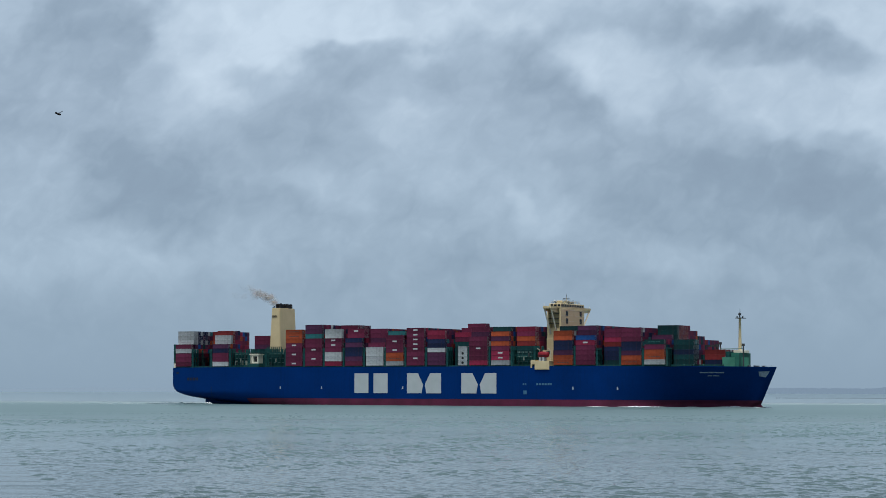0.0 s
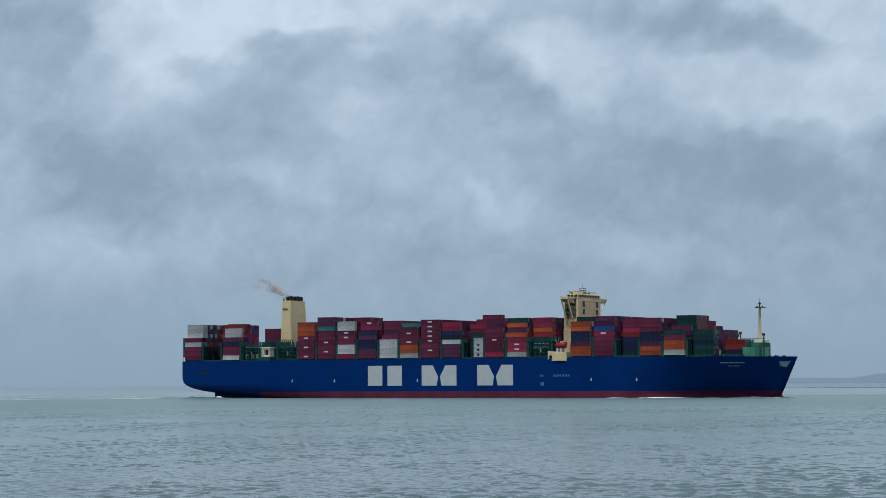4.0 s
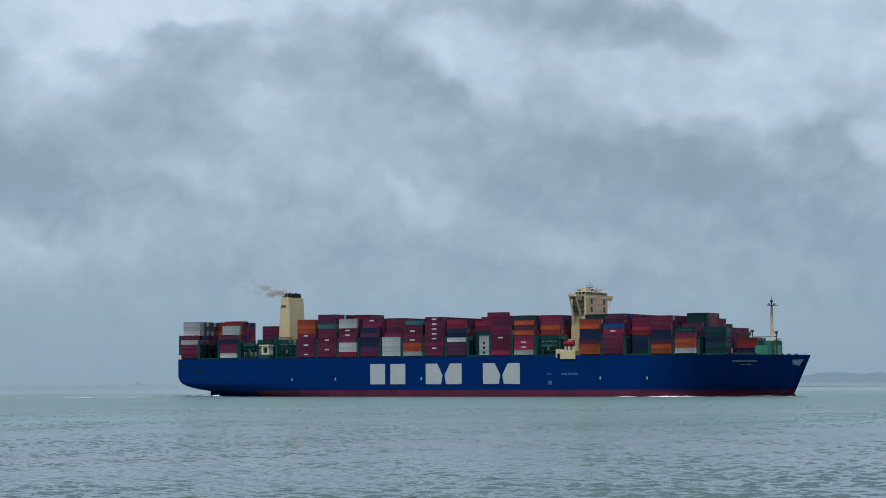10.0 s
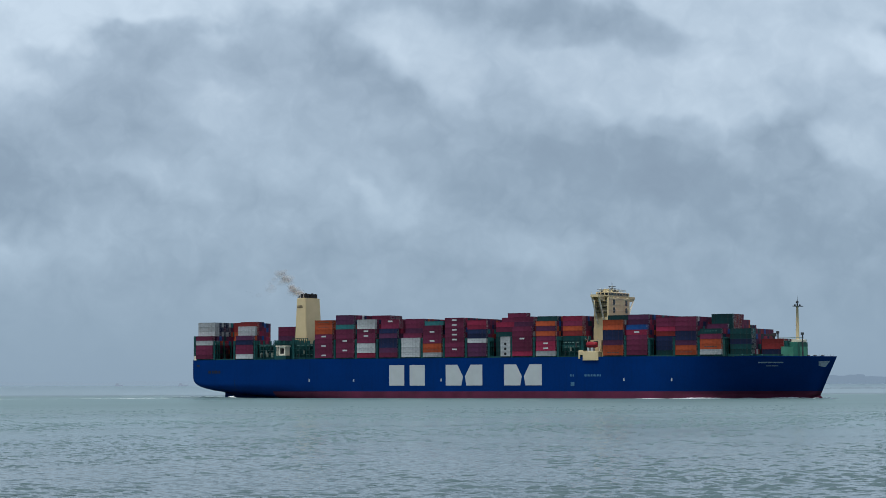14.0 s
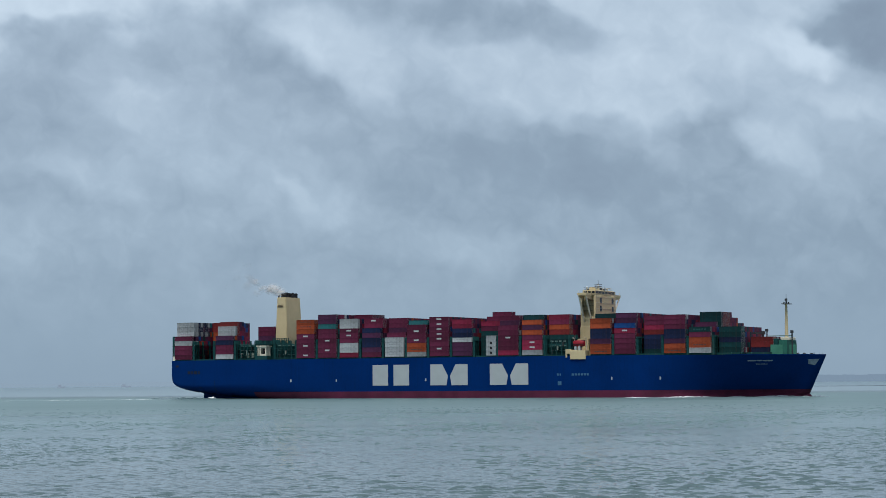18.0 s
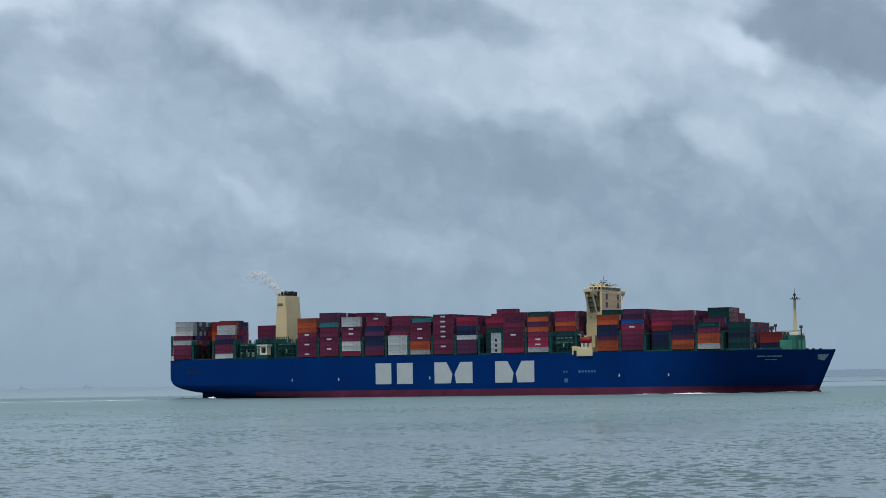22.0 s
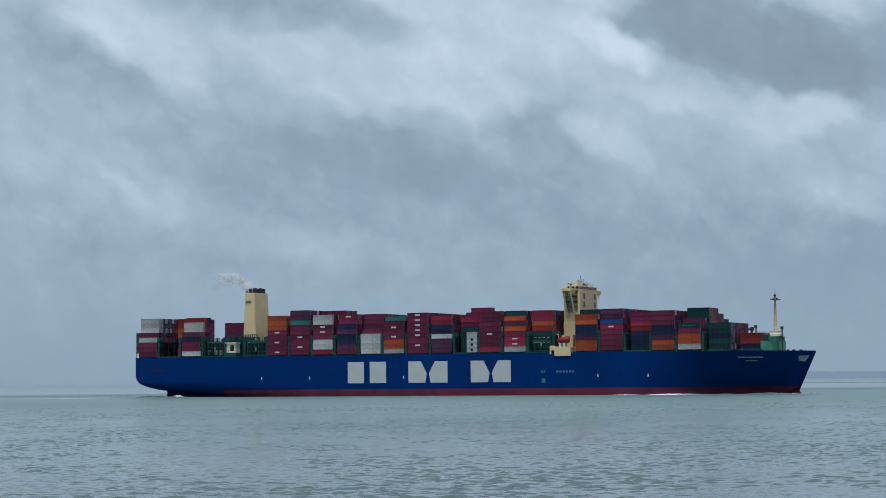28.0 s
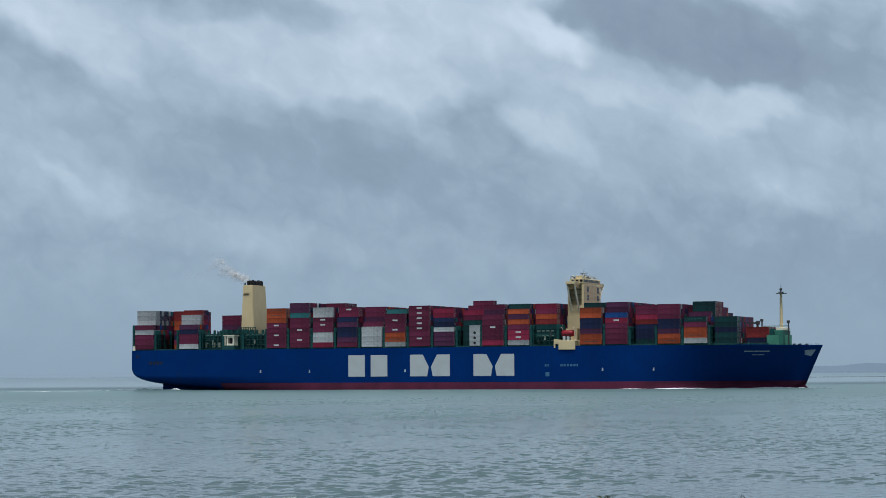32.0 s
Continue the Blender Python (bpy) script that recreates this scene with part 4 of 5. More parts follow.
# ------------------------------------------------------------------ bridge tower
def bridge():
    br = tagged(new("bridge_tower"), "cream accommodation tower with open bridge wings")
    br.parent = ship
    # main block, wider at its foot
    bm = bmesh.new()
    box(bm, 264.6, 272.6, -13.2, 12.5, 38.0, 55.4, 0.25)
    part("main_block", bm, M_CREAM, br)
    bm = bmesh.new()
    box(bm, 272.55, 273.8, -17.0, 12.5, 38.0, 55.4, 0.15)
    part("front_wall", bm, M_CREAM, br)
    # the open well at the side under the wing, with its landings
    part_box("well_foot", br, M_CREAM, 264.62, 272.56, -17.0, -13.1, 38.0, 43.8, "", 0.1)
    part_box("well_pillar", br, M_CREAM, 264.62, 265.3, -17.0, -13.1, 43.8, 55.0)
    for z in (46.6, 49.4, 52.2):
        part_box("landing", br, M_STEEL, 265.3, 272.56, -16.6, -13.2, z, z + 0.15)
        part_box("landing_rail", br, M_CREAMWHITE, 265.3, 272.56, -16.8, -16.7, z + 1.0, z + 1.08)
    part_box("lower_block", br, M_CREAM, 264.4, 273.4, -17.4, 19.0, TOP - 0.3, 38.05, "", 0.25)
    # navigation deck and wings
    bm = bmesh.new()
    box(bm, 266.3, 271.6, -25.4, 25.4, 55.0, 55.5, 0.08)
    part("wing_deck", bm, M_CREAM, br)
    for y0, y1 in ((-25.4, -17.5), (13.2, 25.4)):
        part_box("wing_bulwark", br, M_CREAM, 271.3, 271.6, y0, y1, 55.5, 56.5)
        part_box("wing_bulwark", br, M_CREAM, 266.3, 266.6, y0, y1, 55.5, 56.5)
    for y in (-25.4, 25.15):
        part_box("wing_end", br, M_CREAM, 266.6, 271.3, y, y + 0.25, 55.5, 56.5)
    for x in (266.7, 270.9):
        for sgn in (-1, 1):
            bm = bmesh.new()
            y_out = sgn * 24.9
            y_b = -17.0 if sgn < 0 else 12.5
            prism(bm, [(y_b, 55.0), (y_out, 55.0), (y_out, 54.0), (y_b, 52.9)], "x", x, x + 0.4)
            part("wing_girder", bm, M_CREAM, br)
            part_tube("wing_strut", br, M_CREAMWHITE, (x + 0.2, sgn * 24.2, 54.2), (x + 0.2, y_b - 0.2 * sgn, 40.6), 0.5, 0.5, 6)
    # wheelhouse windows and roof
    part_box("wheelhouse", br, M_CREAM, 266.0, 273.6, -17.2, 12.8, 55.5, 58.2, "", 0.15)
    for k in range(13):
        y = -16.4 + 2.15 * k
        part_box("window", br, M_GLASS, 273.52, 273.66, y, y + 1.7, 56.4, 57.7, "dark wheelhouse window")
    for k in range(3):
        part_box("window", br, M_GLASS, 267.0 + 2.3 * k, 268.7 + 2.3 * k, -17.28, -17.12, 56.4, 57.7, "dark wheelhouse window")
    for y in (-11.0, 6.4):
        for z in (46.6, 51.0):
            part_box("window", br, M_GLASS, 273.74, 273.92, y, y + 2.6, z, z + 3.0, "tall dark window opening")
    # deck lines on the tower
    for z in (41.4, 44.6, 47.9, 51.2, 54.4):
        part_box("deck_edge", br, M_CREAMWHITE, 273.75, 273.92, -17.06, 12.56, z, z + 0.1)
    # roof rails, radar masts, domes
    rm = 58.2
    for x in (263.6, 272.6):
        part_box("roof_rail", br, M_CREAMWHITE, x, x + 0.12, -10.0, 9.0, rm + 1.6, rm + 1.75)
        part_box("roof_rail", br, M_STEEL, x, x + 0.12, -10.0, 9.0, rm + 0.8, rm + 0.92)
        for k in range(11):
            part_box("stanchion", br, M_CREAMWHITE, x, x + 0.12, -10.0 + 1.9 * k, -9.9 + 1.9 * k, rm - 0.05, rm + 1.7)
    for y in (-10.0, 9.0):
        part_box("roof_rail", br, M_STEEL, 263.6, 272.7, y, y + 0.12, rm + 1.6, rm + 1.75)
    part_box("roof_platform", br, M_CREAMWHITE, 263.4, 273.0, -10.2, 9.3, rm - 0.05, rm + 0.16)
    part_box("roof_house", br, M_CREAM, 266.6, 270.4, -9.0, -3.0, rm + 0.1, rm + 2.0, "", 0.1)
    part_box("roof_house", br, M_CREAM, 266.0, 269.4, 2.0, 7.5, rm + 0.1, rm + 1.5, "", 0.1)
    part_tube("radar_mast", br, M_CREAMWHITE, (268.4, 0, rm), (268.4, 0, rm + 4.2), 0.42, 0.25, 8)
    part_box("radar_scanner", br, M_STEEL, 266.2, 270.6, -0.25, 0.25, rm + 3.5, rm + 3.8, "dark radar scanner")
    part_box("radar_scanner", br, M_STEEL, 267.0, 269.8, -2.2, 2.2, rm + 2.5, rm + 2.75, "dark radar scanner")
    for x, y, z0, z1 in ((264.6, -5.6, 0.1, 1.3), (271.2, -2.4, 0.1, 1.7), (270.6, 3.4, 0.1, 1.2), (264.8, 3.0, 0.1, 1.9), (267.2, 8.2, 0.1, 1.5)):
        part_box("equipment_box", br, M_STEEL, x - 0.5, x + 0.5, y - 0.6, y + 0.6, rm + z0, rm + z1, "", 0.05)
    for y, h in ((-7.4, 3.4), (5.6, 2.9)):
        part_tube("aerial", br, M_STEEL, (270.0, y, rm), (270.0, y, rm + h), 0.1, 0.05, 6)
        part_box("aerial_yard", br, M_STEEL, 269.9, 270.1, y - 0.8, y + 0.8, rm + h * 0.8, rm + h * 0.8 + 0.1)
    part_tube("aerial", br, M_STEEL, (268.4, 0, rm + 4.0), (268.4, 0, rm + 6.4), 0.14, 0.06, 6)
    for x, y, r in ((264.8, -8.0, 0.75), (271.0, -9.0, 0.6), (265.2, 7.5, 0.9), (271.2, 6.0, 0.5)):
        bm = bmesh.new()
        bmesh.ops.create_uvsphere(bm, u_segments=12, v_segments=8, radius=r, matrix=Matrix.Translation((x, y, rm + 1.0 + r)))
        tube(bm, (x, y, rm), (x, y, rm + 1.2), 0.2, 0.2, 6)
        part("aerial_dome", bm, M_WHITE, br, "white satellite dome", True)
    for y, x in ((-25.2, 266.9), (-25.2, 271.0), (25.2, 266.9), (25.2, 271.0)):
        part_tube("wing_light", br, M_CREAMWHITE, (x, y, 56.7), (x, y, 57.8), 0.18, 0.12, 6)
    return br


bridge()


def lifeboat_station():
    ls = tagged(new("lifeboat_station"), "cream platform with a red enclosed lifeboat in its davits")
    ls.parent = ship
    part_box("platform", ls, M_CREAM, 263.9, 273.2, -31.2, -25.2, 19.6, 24.6, "cream box platform at the ship's side", 0.15)
    part_box("side_step", ls, M_CREAM, 261.2, 263.92, -31.0, -26.0, 22.7, 25.2, "", 0.1)
    part_box("step_bracket", ls, M_CREAM, 261.2, 262.0, -31.0, -30.0, 20.6, 22.7)
    bm = bmesh.new()
    rings = []
    for k in range(13):
        f = k / 12
        x = 264.9 + 7.2 * f
        w = 1.55 * (1 - abs(2 * f - 1) ** 5) + 0.15
        rings.append([bm.verts.new((x, -28.8 + w * math.cos(a), 28.1 + (1.9 if math.sin(a) > 0 else 1.5) * math.copysign(abs(math.sin(a)) ** 0.7, math.sin(a)) * (0.6 + 0.4 * w / 1.6))) for a in (2 * math.pi * j / 12 for j in range(12))])
    for a, b in zip(rings, rings[1:]):
        for j in range(12):
            bm.faces.new((a[j], a[(j + 1) % 12], b[(j + 1) % 12], b[j]))
    bm.faces.new(rings[0])
    bm.faces.new(rings[-1][::-1])
    lb = part("lifeboat", bm, M_ORANGE, ls, "red enclosed lifeboat", True)
    part_box("canopy_hatch", lb, M_ORANGE, 267.2, 269.8, -29.5, -28.1, 29.2, 29.9, "", 0.15)
    part_box("rubbing_strake", lb, M_BLACK, 265.2, 271.8, -30.5, -30.28, 27.7, 27.9)
    for x in (266.4, 268.6):
        part_box("cradle", ls, M_WHITE, x, x + 1.2, -30.6, -27.2, 24.6, 26.7, "white lifeboat cradle", 0.1)
    for x in (264.9, 271.9):
        part_tube("davit", ls, M_CREAMWHITE, (x, -26.0, 24.4), (x, -26.8, 31.0), 0.28, 0.22, 8)
        part_tube("davit_arm", ls, M_CREAMWHITE, (x, -26.8, 31.0), (x, -29.2, 31.6), 0.22, 0.18, 8)
    part_box("stair_house", ls, M_CREAM, 266.0, 272.6, -25.0, -21.0, 24.6, 31.0, "cream stair house")
    part_box("grille", ls, M_STEEL, 268.0, 270.6, -25.12, -24.95, 28.6, 30.4)
    return ls


lifeboat_station()


# ------------------------------------------------------------------ foredeck
def foredeck():
    fm = tagged(new("foremast"), "slender cream foremast with crosstree")
    fm.parent = ship
    part_tube("mast_pole", fm, M_CREAM, (378.2, 0, TOP - 0.9), (378.2, 0, 48.4), 1.15, 0.62, 12)
    part_box("crosstree", fm, M_STEEL, 376.4, 380.6, -3.2, 3.2, 48.3, 48.7, "", 0.08)
    part_box("crosstree_light", fm, M_STEEL, 377.9, 378.6, 3.6, 4.3, 48.7, 49.6)
    part_box("crosstree_light", fm, M_STEEL, 377.9, 378.6, -4.3, -3.7, 48.7, 49.4)
    part_tube("topmast", fm, M_STEEL, (378.2, 0, 48.6), (378.2, 0, 51.6), 0.42, 0.32, 8)
    part_box("masthead_light", fm, M_STEEL, 377.6, 378.8, -0.9, 0.6, 50.2, 51.2, "", 0.1)
    part_tube("aerial", fm, M_STEEL, (378.2, 0.2, 51.4), (378.2, 0.2, 54.2), 0.14, 0.06, 6)
    part_box("mast_platform", fm, M_CREAMWHITE, 376.6, 379.8, -2.4, 2.4, 29.8, 30.3)
    for k in range(16):
        edge = 378.2 - (1.15 - 0.53 * (10.3 + k) / 27.7)
        part_box("ladder_rung", fm, M_STEEL, edge - 0.06, edge + 0.06, -0.5, 0.5, 31 + k, 31.08 + k)

    bw = tagged(new("breakwater"), "green painted steel breakwater with stiffeners")
    bw.parent = ship
    for sgn in (-1, 1):
        bm = bmesh.new()
        prism(bm, [(374.2, sgn * 15.5), (383.4, sgn * 1.0), (383.4, sgn * 0.2), (382.6, 0), (373.6, sgn * 14.5)], "z", TOP - 0.4, 26.4)
        part("breakwater_plate", bm, M_LIGHTGREEN, bw)
        for k in range(5):
            f = k / 5 + 0.1
            x, y = 373.6 + 9.2 * f, sgn * 14.8 * (1 - f)
            part_box("stiffener", bw, M_LIGHTGREEN, x - 1.0, x - 0.1, y - 0.12, y + 0.12, TOP - 0.35, 25.8)
    part_box("rail_beam", bw, M_RAILPALE, 369.6, 384.0, -8.2, -7.9, 30.9, 31.35, "pale green beam between the posts")
    part_box("store_house", bw, M_GREEN, 368.4, 376.4, -11.5, 11.5, TOP - 0.4, 29.6, "dark green forecastle store", 0.15)
    part_box("store_roof", bw, M_CREAMWHITE, 376.2, 381.6, -5.0, 5.0, 28.9, 30.4, "pale platform round the mast foot", 0.1)
    part_box("store_front", bw, M_MIDGREEN, 376.2, 381.0, -8.5, 8.5, TOP - 0.9, 28.9, "dark green store front", 0.15)

    for x, y, top in ((369.4, -7.0, 34.6), (384.2, -9.5, 33.6)):
        cr = tagged(new("deck_crane_post"), "dark steel post with lamp head")
        cr.parent = ship
        part_tube("post", cr, M_STEEL, (x, y, TOP - 0.4), (x, y, top), 0.42, 0.38, 8)
        part_box("lamp_head", cr, M_STEEL, x - 0.9, x + 0.7, y - 0.5, y + 0.5, top - 1.0, top + 0.4, "", 0.1)
    dc = tagged(new("stores_crane"), "small dark deck crane with folded jib")
    dc.parent = ship
    part_tube("pedestal", dc, M_STEEL, (366.8, -6, TOP - 0.4), (366.8, -6, 33.0), 0.7, 0.6, 8)
    part_box("jib", dc, M_STEEL, 361.0, 368.0, -6.4, -5.6, 32.4, 33.3)
    part_box("cab", dc, M_STEEL, 366.0, 368.0, -6.8, -5.2, 32.0, 34.0, "", 0.1)
    for x, y in ((386.6, -7.5), (389.0, -4.0), (391.0, 3.0), (386.4, 5.0)):
        wi = tagged(new("mooring_winch"), "dark mooring winch")
        wi.parent = ship
        part_tube("drum", wi, M_STEEL, (x, y - 1.0, TOP - 0.3), (x, y + 1.0, TOP - 0.3), 0.55, 0.55, 10)
        part_box("winch_frame", wi, M_STEEL, x - 0.8, x + 0.8, y - 1.2, y + 1.2, TOP * sheer(x) - 0.36, TOP - 0.5)
        part_box("gear_case", wi, M_GREEN, x - 0.4, x + 0.4, y + 1.0, y + 1.4, TOP * sheer(x) - 0.36, TOP + 0.2)
    rails = tagged(new("bow_rail"), "thin bow railing")
    rails.parent = ship
    for k in range(12):
        s = 372 + 2.3 * k
        hb = half_breadth(s, TOP) - 0.2
        for sgn in (-1, 1):
            part_tube("stanchion", rails, M_STEEL, (s, sgn * hb, TOP * sheer(s) + 0.3), (s, sgn * hb, TOP * sheer(s) + 1.3), 0.05, sides=5)
    for x in (356, 361, 366):
        vt = tagged(new("deck_vent"), "pale mushroom vent on the foredeck")
        vt.parent = ship
        y = -half_breadth(x, TOP) + 1.6
        part_tube("vent_trunk", vt, M_RAILGREEN, (x, y, TOP * sheer(x) - 0.4), (x, y, TOP + 0.5), 0.22, sides=8)
        part_tube("vent_cap", vt, M_RAILGREEN, (x, y, TOP + 0.45), (x, y, TOP + 0.8), 0.5, 0.25, 10)


foredeck()

# stern gear
part_tube("ensign_staff", ship, M_STEEL, (0.8, -0.0, TOP - 0.3), (-0.4, 0.0, 33.0), 0.12, 0.08, 6, "stern flagstaff")
for y in (-29.0, 29.0):
    part_box("stern_platform_house", ship, M_CREAMWHITE, 0.8, 2.4, y - 0.6, y + 0.6, TOP - 0.3, TOP + 2.6, "small pale mooring house")

# ------------------------------------------------------------------ containers
def container_meshes(H):
    """Meshes of one 40-foot box: corrugated shell, end frames with corner castings, doors and lock rods."""
    W = 2.44

    def shell(length):
        bm = bmesh.new()
        n = int(length / 0.56)
        for sgn in (-1, 1):
            prev = None
            for k in range(n * 4 + 1):
                x = 0.16 + (length - 0.32) * k / (n * 4)
                d = (0.03, 0.03, 0.075, 0.075)[k % 4]
                cur = [bm.verts.new((x, sgn * (W / 2 - d), 0.16)), bm.verts.new((x, sgn * (W / 2 - d), H - 0.12))]
                if prev:
                    bm.faces.new((prev[0], cur[0], cur[1], prev[1]))
                prev = cur
        box(bm, 0.12, length - 0.12, -W / 2 + 0.09, W / 2 - 0.09, 0.14, H - 0.02)
        return bm

    def rails(length):
        bm = bmesh.new()
        for sgn in (-1, 1):
            y0, y1 = sorted((sgn * W / 2, sgn * (W / 2 - 0.13)))
            box(bm, 0, length, y0, y1, 0, 0.16)
            box(bm, 0, length, y0, y1, H - 0.12, H)
            for x in (0, length - 0.17):
                box(bm, x, x + 0.17, y0 - 0.002 * sgn, y1, 0.16, H - 0.12)
        for x in (0, length - 0.14):
            box(bm, x, x + 0.14, -W / 2 + 0.13, W / 2 - 0.13, 0, 0.15)
            box(bm, x, x + 0.14, -W / 2 + 0.13, W / 2 - 0.13, H - 0.14, H)
        return bm

    def door(length, sgn):
        bm = bmesh.new()
        y0, y1 = sorted((sgn * 0.01, sgn * (W / 2 - 0.15)))
        box(bm, length - 0.12, length - 0.05, y0, y1, 0.17, H - 0.16)
        for k in range(3):
            z = 0.45 + 0.75 * k
            box(bm, length - 0.055, length - 0.03, y0 + 0.1, y1 - 0.1, z, z + 0.5)
        return bm

    def rod(length, y):
        bm = bmesh.new()
        tube(bm, (length - 0.02, y, 0.1), (length - 0.02, y, H - 0.08), 0.03, 0.03, 5)
        return bm

    def mark(x0, x1, z0, z1):
        bm = bmesh.new()
        box(bm, x0, x1, -W / 2 - 0.004, -W / 2 + 0.05, z0, z1)
        return bm

    return shell, rails, door, rod, mark


MAKERS = {2.8: container_meshes(2.76), 2.6: container_meshes(2.56)}
LOW_BAYS = {304.6, 319.0, 161.9, 191.1}      # bays stowed with lower boxes
PROTO = {}
LONG, SHORT = 12.19, 6.06


def proto(code, length=LONG, style="", tall=2.8):
    """A box of one colour; style 'a' has a white name bar amidships, 'b' a long faint name, 'c' dark roundels."""
    key = (code, length, style, tall)
    SHELL, RAILS, DOOR, ROD, MARK = MAKERS[tall]
    if key in PROTO:
        return PROTO[key]
    word = PAINT[code][0]
    size = "forty-foot" if length > 7 else "twenty-foot"
    extra = {"a": " with a white name bar", "b": " with lettering bars", "c": " with dark roundels", "": ""}[style]
    c = tagged(new("shipping_container"), f"{word} {size} container{extra} stacked on deck", "container", "containers stacked on the ship")
    part("shell", SHELL(length), M_BOX[code], c)
    part("frame", RAILS(length), M_BOX[code], c)
    for sgn in (-1, 1):
        d = part("door", DOOR(length, sgn), M_BOX[code], c)
        part("lock_rod", ROD(length, sgn * 0.35), M_ROD, d)
        part("lock_rod", ROD(length, sgn * 0.85), M_ROD, d)
    mid = length / 2
    if style == "a":
        part("name_bar", MARK(mid - 1.5, mid + 1.5, 1.05, 1.9), M_WHITE, c, "white name bar")
    elif style == "b":
        pale = {"W": M_ROD, "O": M_STEEL, "G": M_RAILGREEN}.get(code, M_CREAMWHITE)
        for k in range(5):
            x = mid - 3.6 + 1.5 * k
            part("name_bar", MARK(x, x + 1.15, 1.25, 1.65), pale, c)
    elif style == "c":
        bm = bmesh.new()
        tube(bm, (mid, -1.19, 1.4), (mid, -1.235, 1.4), 0.8, 0.8, 14)
        part("round_mark", bm, M_BLACK, c, "black round mark")
    PROTO[key] = c
    return c


USED = set()


def stow(code, s, row, tier, length=LONG, style="", lift=0.0):
    """Put a box on the ship: bay start, row from starboard, tier from the hatch."""
    y = -30.3 + 1.22 + ROW * row
    tall = 2.6 if s in LOW_BAYS else 2.8
    local = pose(s, y, BASE + tall * tier + lift)
    p = proto(code, length, style, tall)
    ob = p if p not in USED else copy_thing(p, local)
    USED.add(p)
    ob.matrix_basis = local
    RIDES.append((ob, local))
    FILLED.add((round(s, 1), row, tier))
    return ob


FILLED = set()
# bay start: the outermost stack from the hatch upwards (a small letter carries a name bar; a dot leaves a place open),
# then the row and boxes of higher stacks set further in
SIDE = {
    2.6: "MMMwM", 32.0: "WMMNP", 88.4: "mMmMmOoo", 103.1: "MmMmMMTPP", 117.6: "RwWMmmwW", 132.6: "MPNNPN", 147.6: "wwwW", 161.9: "woOmMmM",
    176.5: "MmMmmmmm", 191.1: "PPPwNNRR", 219.8: "RMMmMM", 234.6: "WrrMOPO", 275.8: "oOPNNOO", 290.1: "MMMMrB", 319.0: "oOPNNMMM", 333.3: "woOMg",
}
INNER = {       # (bay, row): boxes from the first open tier up, starting tier
    (2.6, 1): (5, "wWw"), (2.6, 2): (5, "WWW"), (32.0, 1): (5, "ww"), (32.0, 2): (5, "SSS"), (2.6, 3): (5, "NNN"), (2.6, 4): (5, "WNW"), (2.6, 5): (5, "NPN"), (2.6, 6): (5, "WNN"), (2.6, 7): (5, "NPW"), (17.2, 8): (3, "MOOSS"),
    (132.6, 1): (6, "Kk"), (132.6, 2): (6, "KK"), (147.6, 2): (4, "MPMM"), (147.6, 1): (0, "WWWWM"), (161.9, 1): (7, "T"), (161.9, 2): (6, "MM"), 
    (219.8, 1): (6, "PM"), (219.8, 2): (6, "MM"), (234.6, 1): (7, "G"), (249.0, 2): (0, "ggGGSOKR"), (249.0, 3): (0, "GGGGOSMR"), (290.1, 1): (6, "PP"), (304.6, 3): (0, "GNNNSRMM"),
    (304.6, 4): (1, "NNRRMMM"), (333.3, 4): (5, "P"), (333.3, 7): (5, "GGG"), (333.3, 8): (5, "SSM"), (333.3, 9): (5, "MSS"), (333.3, 10): (5, "SMS"), (333.3, 11): (5, "SSM"), (333.3, 12): (5, "MSS"),
    (347.8, 3): (0, "GGNGG"), (347.8, 4): (0, "GGNGT"), (347.8, 5): (1, "GNGG"), (362.3, 7): (0, "NSS"), (362.3, 8): (0, "NSO"), (205.7, 9): (4, "MMMMM"), (205.7, 6): (5, "RSM"),
    (117.6, 7): (8, "M"), (117.6, 8): (8, "M"), (117.6, 9): (8, "P"), (117.6, 10): (8, "M"), (117.6, 11): (8, "M"), (117.6, 12): (8, "P"),
    (46.4, 10): (0, "GGGGPMM"), (88.4, 1): (6, "OO"), (205.7, 3): (0, "GGGGGMR"), (275.8, 3): (7, "G"),
}
for bay_s, boxes in SIDE.items():
    for tier, ch in enumerate(boxes):
        if ch != ".":
            stow(ch.upper(), bay_s, 0, tier, LONG, "a" if ch.islower() and ch not in "wog" else ("b" if ch in "wog" else ""))
for tier in range(4):
    stow("W", 212.3, 0, tier, SHORT, "c" if tier < 3 else "")
for (bay_s, row), (tier0, boxes) in INNER.items():
    for k, ch in enumerate(boxes):
        stow(ch.upper(), bay_s, row, tier0 + k, LONG, "a" if ch.islower() and ch not in "wg" else ("b" if ch in "wg" else ""))

